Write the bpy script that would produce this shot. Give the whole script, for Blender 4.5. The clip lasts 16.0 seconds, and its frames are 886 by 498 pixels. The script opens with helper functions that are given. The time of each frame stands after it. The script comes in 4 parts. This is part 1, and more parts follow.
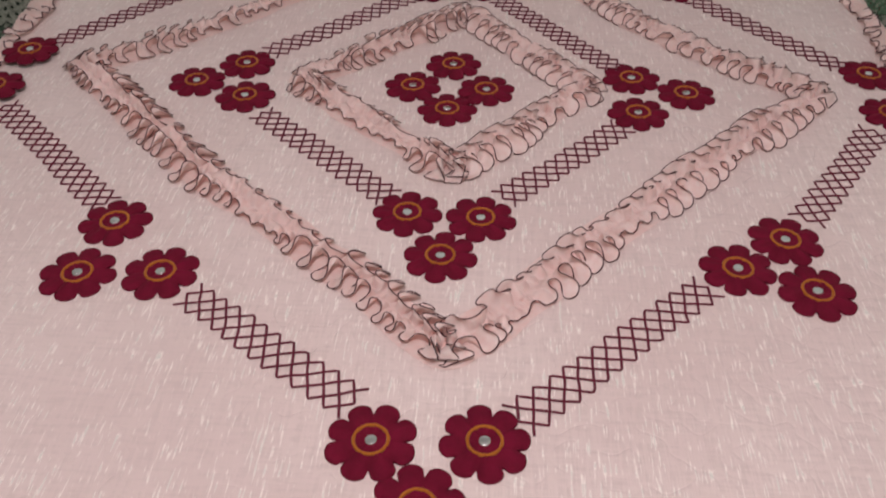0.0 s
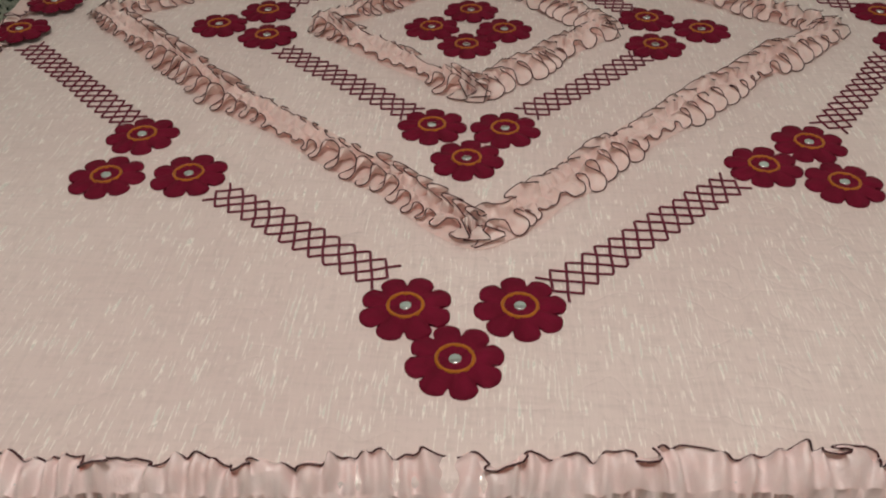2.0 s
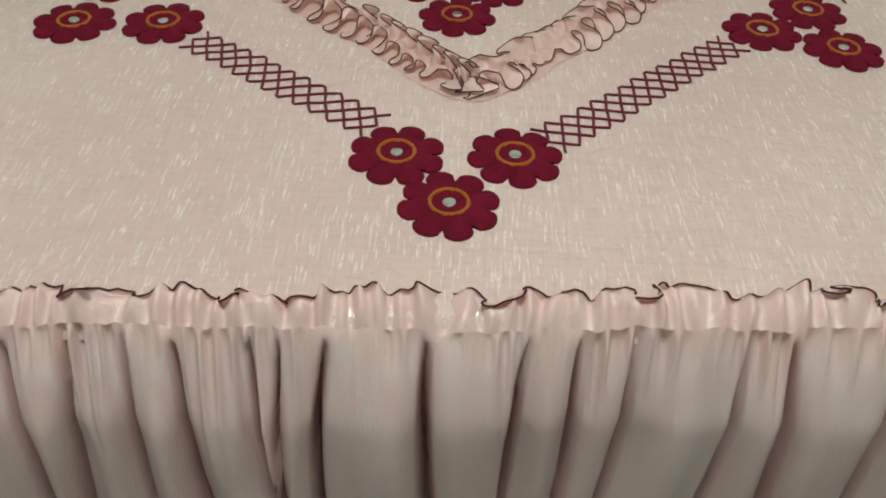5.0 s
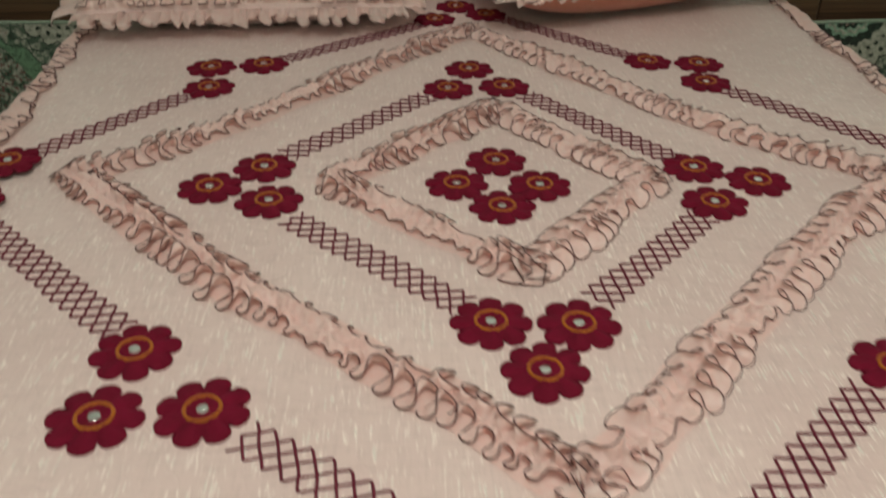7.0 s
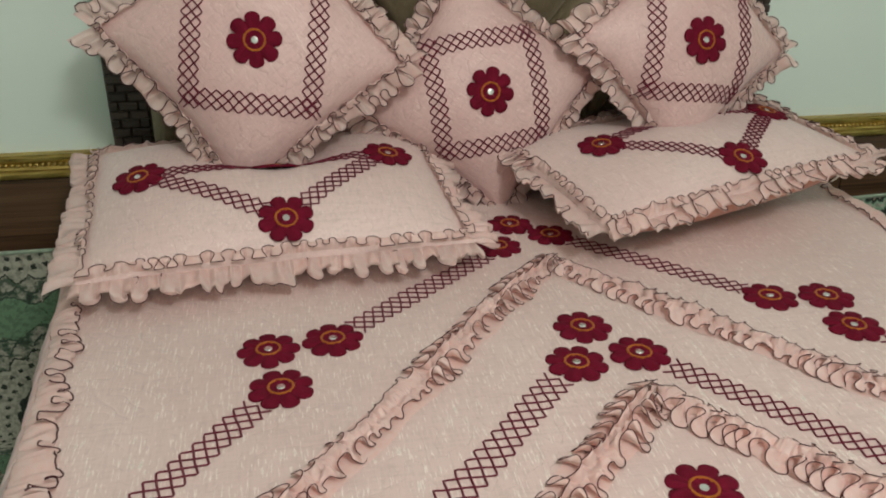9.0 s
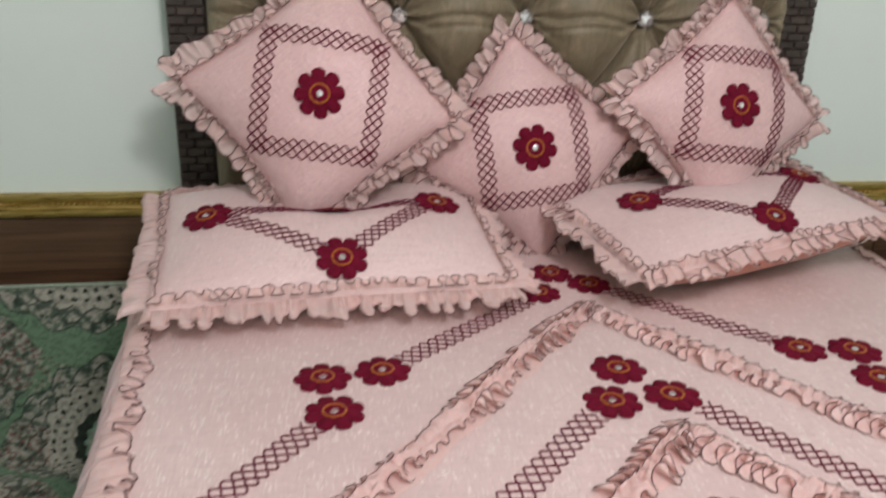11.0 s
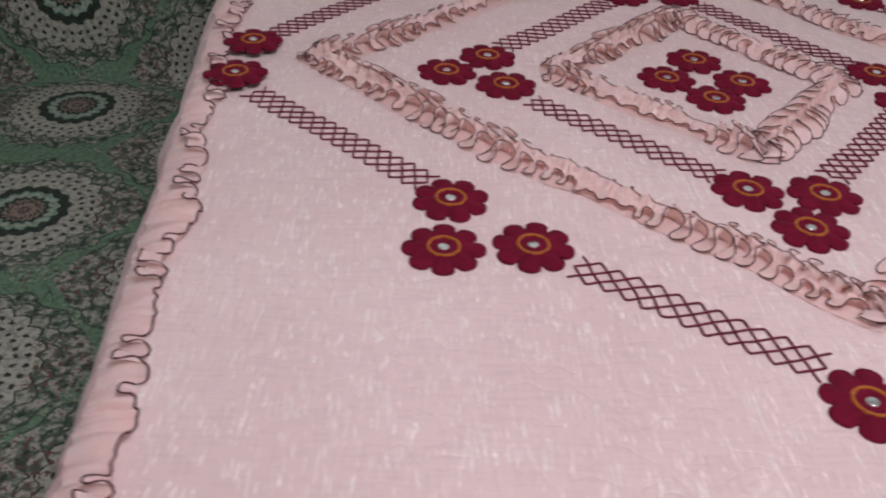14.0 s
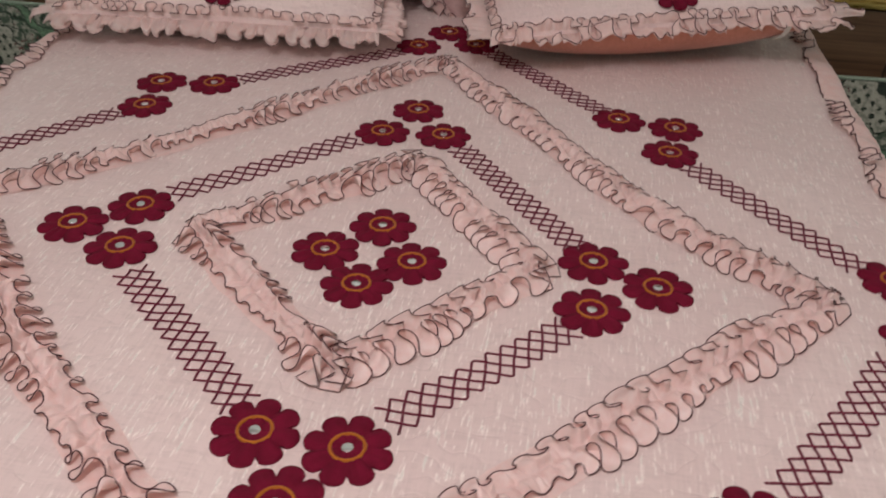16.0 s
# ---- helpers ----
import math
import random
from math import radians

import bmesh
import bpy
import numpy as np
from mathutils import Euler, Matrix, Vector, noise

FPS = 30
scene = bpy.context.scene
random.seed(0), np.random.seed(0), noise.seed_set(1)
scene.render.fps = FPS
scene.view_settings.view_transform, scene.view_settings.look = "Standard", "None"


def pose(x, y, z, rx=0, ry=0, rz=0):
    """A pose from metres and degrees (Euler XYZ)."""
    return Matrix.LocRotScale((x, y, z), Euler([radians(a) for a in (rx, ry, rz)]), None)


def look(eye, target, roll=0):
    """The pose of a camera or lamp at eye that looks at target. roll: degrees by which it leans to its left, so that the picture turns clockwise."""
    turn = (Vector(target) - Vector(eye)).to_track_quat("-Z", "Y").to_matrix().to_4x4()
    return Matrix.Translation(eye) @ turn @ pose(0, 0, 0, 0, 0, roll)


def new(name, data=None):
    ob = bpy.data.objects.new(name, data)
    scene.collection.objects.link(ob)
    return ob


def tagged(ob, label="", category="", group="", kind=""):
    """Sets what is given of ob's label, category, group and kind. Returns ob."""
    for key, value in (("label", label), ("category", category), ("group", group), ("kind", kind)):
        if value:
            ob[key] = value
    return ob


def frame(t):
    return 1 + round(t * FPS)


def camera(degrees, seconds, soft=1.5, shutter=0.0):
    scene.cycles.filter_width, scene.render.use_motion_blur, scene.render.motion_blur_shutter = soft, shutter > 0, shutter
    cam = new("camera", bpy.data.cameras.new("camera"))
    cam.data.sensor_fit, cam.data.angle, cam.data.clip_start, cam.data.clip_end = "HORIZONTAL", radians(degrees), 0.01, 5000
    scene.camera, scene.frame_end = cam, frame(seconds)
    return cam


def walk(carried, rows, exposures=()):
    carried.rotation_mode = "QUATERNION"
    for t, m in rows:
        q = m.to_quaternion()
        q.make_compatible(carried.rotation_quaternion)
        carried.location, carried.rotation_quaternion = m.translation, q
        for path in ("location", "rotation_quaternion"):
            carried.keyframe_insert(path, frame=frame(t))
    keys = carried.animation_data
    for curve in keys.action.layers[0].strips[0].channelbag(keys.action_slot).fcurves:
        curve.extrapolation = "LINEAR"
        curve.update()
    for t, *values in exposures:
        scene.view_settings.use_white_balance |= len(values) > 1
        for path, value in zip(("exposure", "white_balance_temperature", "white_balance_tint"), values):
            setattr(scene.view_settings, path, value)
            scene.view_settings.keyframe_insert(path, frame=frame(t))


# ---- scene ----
cam = camera(55.9, 16.0, soft=1.9, shutter=0.35)
PATH = [
    (0, (0.071, -1.204, 1.301), (-0.032, 0.294, -0.019), -0.1),
    (0.5, (0.062, -1.214, 1.273), (-0.037, 0.243, -0.094), 0.0),
    (1, (0.058, -1.249, 1.248), (-0.048, 0.24, -0.082), -0.3),
    (1.5, (0.052, -1.297, 1.212), (-0.064, 0.263, -0.034), -0.9),
    (2, (0.045, -1.326, 1.16), (-0.064, 0.249, -0.068), -0.7),
    (2.5, (0.043, -1.345, 1.122), (-0.058, 0.244, -0.088), 0.2),
    (3, (0.039, -1.364, 1.084), (-0.034, 0.246, -0.101), 1.9),
    (3.2, (0.036, -1.37, 1.076), (-0.029, 0.231, -0.122), 2.1),
    (5.3, (0.016, -1.347, 1.091), (0.003, 0.107, -0.283), 2.6),
    (5.5, (0.013, -1.341, 1.095), (-0.002, 0.136, -0.254), 2.5),
    (6, (-0.007, -1.304, 1.11), (-0.015, 0.27, -0.123), 1.8),
    (6.5, (-0.051, -1.225, 1.142), (-0.04, 0.389, -0.039), 0.6),
    (7, (-0.113, -1.082, 1.172), (-0.062, 0.603, 0.097), 0.5),
    (7.5, (-0.211, -0.903, 1.205), (-0.148, 0.824, 0.199), -0.5),
    (8, (-0.299, -0.778, 1.24), (-0.224, 0.978, 0.287), -1.4),
    (8.5, (-0.413, -0.667, 1.27), (-0.181, 1.109, 0.38), -0.8),
    (8.7, (-0.449, -0.638, 1.281), (-0.112, 1.125, 0.399), 0.5),
    (10.8, (-0.493, -0.696, 1.306), (-0.158, 1.15, 0.613), 2.0),
    (11, (-0.504, -0.731, 1.299), (-0.225, 1.109, 0.565), 1.8),
    (11.5, (-0.556, -0.866, 1.268), (-0.359, 0.912, 0.373), 2.1),
    (12, (-0.64, -1.013, 1.235), (-0.456, 0.715, 0.245), 3.5),
    (12.5, (-0.683, -1.103, 1.221), (-0.409, 0.565, 0.152), 3.8),
    (13, (-0.694, -1.171, 1.217), (-0.384, 0.476, 0.124), 4.2),
    (13.5, (-0.628, -1.215, 1.188), (-0.326, 0.437, 0.103), 4.6),
    (14, (-0.466, -1.234, 1.156), (-0.384, 0.371, -0.034), 3.4),
    (14.5, (-0.309, -1.136, 1.154), (-0.221, 0.467, -0.038), 3.7),
    (15, (-0.138, -0.994, 1.18), (-0.04, 0.625, 0.009), 3.4),
    (15.5, (0.071, -0.917, 1.204), (0.023, 0.711, 0.045), 2.7),
    (16, (0.233, -0.902, 1.235), (-0.009, 0.737, 0.115), 2.1),
]
EXPOSURES = [(0.0, -0.68, 6450, 21), (1.2, -0.88, 6600, 15), (2.0, -0.86, 6700, 7), (5.5, -0.76, 6600, -1), (6.1, -0.82, 6680, 0), (7.0, -0.72, 7000, 3), (7.7, -0.45, 6900, 3), (8.5, -0.32, 6800, 4), (10.8, 0.0, 6450, 19),
             (12.5, -0.33, 6300, 23), (14.0, -0.61, 6150, 27), (15.0, -0.92, 6150, 31), (16.0, -0.54, 6600, 20)]
walk(cam, [(t, look(eye, target, roll)) for t, eye, target, roll in PATH], EXPOSURES)


# ---- light: one ceiling fitting over the foot of the bed, and its bounce in the closed room ----
world = bpy.data.worlds.new("world")
scene.world = world
world.use_nodes = True
world.node_tree.nodes["Background"].inputs[0].default_value = (0.9, 0.92, 1.0, 1)
world.node_tree.nodes["Background"].inputs[1].default_value = 0.05


bulb = bpy.data.lights.new("ceiling_lamp_light", "POINT")
bulb.energy, bulb.shadow_soft_size, bulb.color = 100, 0.16, (1.0, 0.955, 0.93)
new("ceiling_lamp_light", bulb).location = (0.04, -1.13, 2.36)


# ---- materials ----
def mat(name):
    m = bpy.data.materials.new(name)
    m.use_nodes = True
    return m, m.node_tree, m.node_tree.nodes["Principled BSDF"]


class Net:
    """Short hand for a node tree."""

    def __init__(self, tree):
        self.t = tree

    def node(self, kind, **props):
        n = self.t.nodes.new(kind)
        for k, v in props.items():
            setattr(n, k, v)
        return n

    def put(self, socket, v):
        if isinstance(v, bpy.types.NodeSocket):
            self.t.links.new(v, socket)
        else:
            socket.default_value = v

    def math(self, op, a, b=None, c=None):
        n = self.node("ShaderNodeMath", operation=op)
        for i, v in enumerate((a, b, c)):
            if v is not None:
                self.put(n.inputs[i], v)
        return n.outputs[0]

    def coords(self, kind="Object", scale=(1, 1, 1)):
        n = self.node("ShaderNodeTexCoord")
        m = self.node("ShaderNodeMapping")
        self.t.links.new(n.outputs[kind], m.inputs[0])
        m.inputs["Scale"].default_value = scale
        return m.outputs[0]

    def noise(self, vec, scale, detail=2.0, rough=0.5, distort=0.0):
        n = self.node("ShaderNodeTexNoise")
        self.put(n.inputs["Vector"], vec)
        n.inputs["Scale"].default_value, n.inputs["Detail"].default_value = scale, detail
        n.inputs["Roughness"].default_value, n.inputs["Distortion"].default_value = rough, distort
        return n.outputs["Fac"]

    def ramp(self, fac, stops, mode="LINEAR"):
        n = self.node("ShaderNodeValToRGB")
        n.color_ramp.interpolation = mode
        els = n.color_ramp.elements
        while len(els) < len(stops):
            els.new(0.5)
        for e, (p, c) in zip(els, stops):
            e.position, e.color = p, (*c, 1) if len(c) == 3 else c
        self.put(n.inputs[0], fac)
        return n.outputs[0]

    def mix(self, fac, a, b, how="MIX"):
        n = self.node("ShaderNodeMix", data_type="RGBA", blend_type=how)
        self.put(n.inputs[0], fac)
        for s, v in ((n.inputs[6], a), (n.inputs[7], b)):
            self.put(s, (*v, 1) if isinstance(v, tuple) and len(v) == 3 else v)
        return n.outputs[2]

    def bump(self, height, dist, strength=1.0, normal=None):
        n = self.node("ShaderNodeBump")
        n.inputs["Distance"].default_value, n.inputs["Strength"].default_value = dist, strength
        self.put(n.inputs["Height"], height)
        if normal is not None:
            self.put(n.inputs["Normal"], normal)
        return n.outputs[0]


def grey(v):
    return (v, v, v)


def quilted(name, base, light, scale=1.0, spark=1.0):
    """Pale jacquard with stitched meanders and fine metallic threads along its length."""
    m, tree, p = mat(name)
    n = Net(tree)
    co = n.coords()
    blot = n.noise(co, 3.0, 3)
    fine = n.noise(co, 140.0, 2)
    col = n.mix(n.ramp(blot, [(0.35, grey(0)), (0.65, grey(1))]), base, light)
    col = n.mix(n.math("MULTIPLY", fine, 0.16), col, tuple(c * 0.8 for c in base))
    # slubs of the weave, along and across
    warp, weft = n.noise(n.coords(scale=(1, 0.10, 1)), 210.0, 2, 0.6), n.noise(n.coords(scale=(0.12, 1, 1)), 190.0, 2, 0.6)
    weave = n.math("MULTIPLY", n.math("ADD", warp, weft), 0.5)
    col = n.mix(n.ramp(weave, [(0.38, grey(0.4)), (0.52, grey(0))]), col, tuple(c * 0.80 for c in base))
    # stitched meanders: the level lines of a smooth noise
    wav = n.noise(co, 30.0 * scale, 0.0, 0.4, 0.5)
    line = n.math("ABSOLUTE", n.math("SUBTRACT", wav, 0.5))
    groove = n.ramp(line, [(0.0, grey(0)), (0.05, grey(0.75)), (0.16, grey(1))], "B_SPLINE")
    # lurex: thin bright dashes along y
    dash = n.noise(n.coords(scale=(1, 0.085, 1)), 400.0, 1.5, 0.6)
    patch = n.noise(co, 38.0, 2)
    glint = n.math("MULTIPLY", n.ramp(dash, [(0.58, grey(0)), (0.65, grey(1))]), n.ramp(patch, [(0.42, grey(0)), (0.56, grey(1))]))
    glint_s = n.math("MULTIPLY", glint, 0.8 * spark)
    tree.links.new(n.mix(glint_s, col, (1.0, 0.93, 0.86)), p.inputs["Base Color"])
    n.put(p.inputs["Metallic"], n.math("MULTIPLY", glint, 0.25 * spark))
    n.put(p.inputs["Roughness"], n.math("SUBTRACT", 0.5, n.math("MULTIPLY", glint, 0.27 * spark)))
    p.inputs["Sheen Weight"].default_value = 0.25
    p.inputs["Sheen Roughness"].default_value = 0.5
    b1 = n.bump(groove, 0.0030, 0.30)
    puff = n.noise(n.coords(scale=(0.8, 1.2, 1)), 34.0 * scale, 1.0, 0.5, 0.8)
    b1 = n.bump(puff, 0.0048, 0.22, b1)
    b2 = n.bump(n.math("ADD", weave, dash), 0.0008, 0.6, b1)
    tree.links.new(b2, p.inputs["Normal"])
    return m


def satin(name, base, deep, rough=0.4, through_light=0.25, streak=(30, 30, 4), sheer=0.0, glow=(1, 1, 1), relief=0.0009):
    """Thin shiny cloth that lets some light through."""
    m, tree, p = mat(name)
    n = Net(tree)
    s = n.noise(n.coords(scale=streak), 6.0, 3)
    col = n.mix(n.ramp(s, [(0.3, grey(0)), (0.7, grey(1))]), deep, base)
    tree.links.new(col, p.inputs["Base Color"])
    p.inputs["Roughness"].default_value = rough
    p.inputs["Sheen Weight"].default_value = 0.2
    spark = n.noise(n.coords(scale=(1, 1, 0.15)), 420.0, 1)
    n.put(p.inputs["Roughness"], n.math("SUBTRACT", rough, n.math("MULTIPLY", n.ramp(spark, [(0.68, grey(0)), (0.74, grey(1))]), 0.2)))
    tree.links.new(n.bump(n.math("ADD", s, spark), relief, 0.5), p.inputs["Normal"])
    if through_light:
        tr = n.node("ShaderNodeBsdfTranslucent")
        tree.links.new(n.mix(1.0, col, glow, "MULTIPLY"), tr.inputs[0])
        mx = n.node("ShaderNodeMixShader")
        mx.inputs[0].default_value = through_light
        tree.links.new(p.outputs[0], mx.inputs[1])
        tree.links.new(tr.outputs[0], mx.inputs[2])
        tree.links.new(mx.outputs[0], tree.nodes["Material Output"].inputs[0])
        if sheer:
            gap = n.node("ShaderNodeBsdfTransparent")
            gap.inputs[0].default_value = (1.0, 0.76, 0.71, 1)
            mx2 = n.node("ShaderNodeMixShader")
            mx2.inputs[0].default_value = sheer
            tree.links.new(mx.outputs[0], mx2.inputs[1])
            tree.links.new(gap.outputs[0], mx2.inputs[2])
            tree.links.new(mx2.outputs[0], tree.nodes["Material Output"].inputs[0])
    return m


def felt(name, base, light, scale=90, rough=0.85, sheen=0.3, dist=0.0012):
    m, tree, p = mat(name)
    n = Net(tree)
    co = n.coords()
    a, b = n.noise(co, scale, 3), n.noise(co, scale * 7, 2)
    col = n.mix(n.ramp(a, [(0.3, grey(0)), (0.7, grey(1))]), base, light)
    tree.links.new(col, p.inputs["Base Color"])
    p.inputs["Roughness"].default_value = rough
    p.inputs["Sheen Weight"].default_value = sheen
    p.inputs["Specular IOR Level"].default_value = 0.2
    tree.links.new(n.bump(n.math("ADD", a, b), dist, 0.6), p.inputs["Normal"])
    return m


quilt_mat = quilted("pink_quilted_jacquard", (0.635, 0.485, 0.460), (0.69, 0.546, 0.517))
cover_mat = quilted("pink_pillow_jacquard", (0.67, 0.50, 0.48), (0.72, 0.565, 0.54), 1.1, 0.3)
cushion_mat = quilted("pink_cushion_jacquard", (0.63, 0.42, 0.405), (0.69, 0.49, 0.47), 1.3, 0.25)
ruffle_mat = satin("pink_ruffle_satin", (0.93, 0.79, 0.755), (0.92, 0.70, 0.655), 0.34, 0.36, (14, 14, 6), 0.20)
sheer_mat = satin("sheer_pink_ruffle", (0.89, 0.755, 0.72), (0.88, 0.665, 0.625), 0.34, 0.28, (20, 20, 8), 0.16, (1.0, 0.72, 0.66))
skirt_mat = satin("pale_pink_satin", (0.91, 0.755, 0.75), (0.89, 0.67, 0.655), 0.27, 0.26, (9, 9, 1.2), 0.0, (1.0, 0.60, 0.44), 0.0012)
back_mat = satin("peach_satin", (0.62, 0.25, 0.17), (0.52, 0.19, 0.12), 0.4, 0.0)
maroon_mat = felt("maroon_felt", (0.104, 0.0014, 0.013), (0.148, 0.0026, 0.020), 60, 0.9, 0.0, 0.0008)
thread_mat = felt("maroon_thread", (0.115, 0.007, 0.024), (0.165, 0.015, 0.036), 400, 0.7, 0.1, 0.0003)
edging_mat = felt("dark_edging_thread", (0.038, 0.007, 0.011), (0.075, 0.016, 0.022), 300, 0.7, 0.1, 0.0003)
ring_mat = felt("orange_thread", (0.31, 0.088, 0.005), (0.41, 0.13, 0.008), 500, 0.6, 0.1, 0.0004)
white_mat = felt("white_tape", (0.75, 0.73, 0.68), (0.82, 0.80, 0.76), 200, 0.8, 0.0, 0.0003)

mirror_mat, _t, _p = mat("mirror_glass")
_p.inputs["Base Color"].default_value = (0.80, 0.78, 0.78, 1)
_p.inputs["Metallic"].default_value, _p.inputs["Roughness"].default_value = 1.0, 0.14


def painted_wall(name, base):
    m, tree, p = mat(name)
    n = Net(tree)
    co = n.coords()
    a, b = n.noise(co, 1.3, 4), n.noise(co, 60.0, 3)
    tree.links.new(n.mix(n.ramp(a, [(0.3, grey(0)), (0.7, grey(1))]), base, tuple(c * 0.95 for c in base)), p.inputs["Base Color"])
    p.inputs["Roughness"].default_value = 0.38
    tree.links.new(n.bump(n.math("ADD", a, n.math("MULTIPLY", b, 0.1)), 0.004, 0.4), p.inputs["Normal"])
    return m


wall_mat = painted_wall("pale_mint_wall_paint", (0.715, 0.825, 0.765))
ceiling_mat = painted_wall("white_ceiling_paint", (0.80, 0.80, 0.78))

wood_mat, _t, _p = mat("dark_walnut_laminate")
_n = Net(_t)
_g = _n.noise(_n.coords(scale=(0.6, 8, 22)), 4.0, 4, 0.6, 0.6)
_r = _n.node("ShaderNodeObjectInfo").outputs["Random"]
_c = _n.ramp(_n.math("ADD", _g, _n.math("MULTIPLY", _n.math("SUBTRACT", _r, 0.5), 0.12)), [(0.3, (0.035, 0.018, 0.010)), (0.5, (0.085, 0.045, 0.024)), (0.7, (0.13, 0.072, 0.038))])
_t.links.new(_c, _p.inputs["Base Color"])
_p.inputs["Roughness"].default_value = 0.35
_t.links.new(_n.bump(_g, 0.001, 0.4), _p.inputs["Normal"])

gold_mat, _t, _p = mat("polished_gold_moulding")
_n = Net(_t)
_g = _n.noise(_n.coords(scale=(2, 20, 20)), 9.0, 3)
_t.links.new(_n.ramp(_g, [(0.3, (0.30, 0.20, 0.05)), (0.7, (0.62, 0.46, 0.16))]), _p.inputs["Base Color"])
_p.inputs["Metallic"].default_value = 1.0
_n.put(_p.inputs["Roughness"], _n.math("ADD", 0.2, _n.math("MULTIPLY", _g, 0.2)))

velvet_mat, _t, _p = mat("bronze_crushed_velvet")
_n = Net(_t)
_a = _n.noise(_n.coords(scale=(9, 9, 2.2)), 5.0, 5, 0.65, 0.8)
_b = _n.noise(_n.coords(), 180.0, 2)
_t.links.new(_n.ramp(_a, [(0.3, (0.135, 0.110, 0.064)), (0.55, (0.195, 0.162, 0.098)), (0.75, (0.27, 0.228, 0.145))]), _p.inputs["Base Color"])
_p.inputs["Roughness"].default_value = 0.55
_p.inputs["Sheen Weight"].default_value = 0.5
_p.inputs["Sheen Tint"].default_value = (0.75, 0.66, 0.5, 1)
_t.links.new(_n.bump(_n.math("ADD", _a, _n.math("MULTIPLY", _b, 0.4)), 0.003, 0.35), _p.inputs["Normal"])

leather_mat, _t, _p = mat("brown_woven_leather")
_n = Net(_t)
_a = _n.noise(_n.coords(), 220.0, 3)
_r = _n.node("ShaderNodeObjectInfo").outputs["Random"]
_t.links.new(_n.mix(_r, (0.030, 0.022, 0.018), (0.060, 0.044, 0.036)), _p.inputs["Base Color"])
_p.inputs["Roughness"].default_value = 0.42
_t.links.new(_n.bump(_a, 0.0012, 0.5), _p.inputs["Normal"])

crystal_mat, _t, _p = mat("clear_crystal")
_p.inputs["Roughness"].default_value, _p.inputs["IOR"].default_value = 0.03, 1.55
_p.inputs["Transmission Weight"].default_value = 0.55
_p.inputs["Base Color"].default_value = (0.92, 0.93, 0.94, 1)
_p.inputs["Metallic"].default_value = 0.45


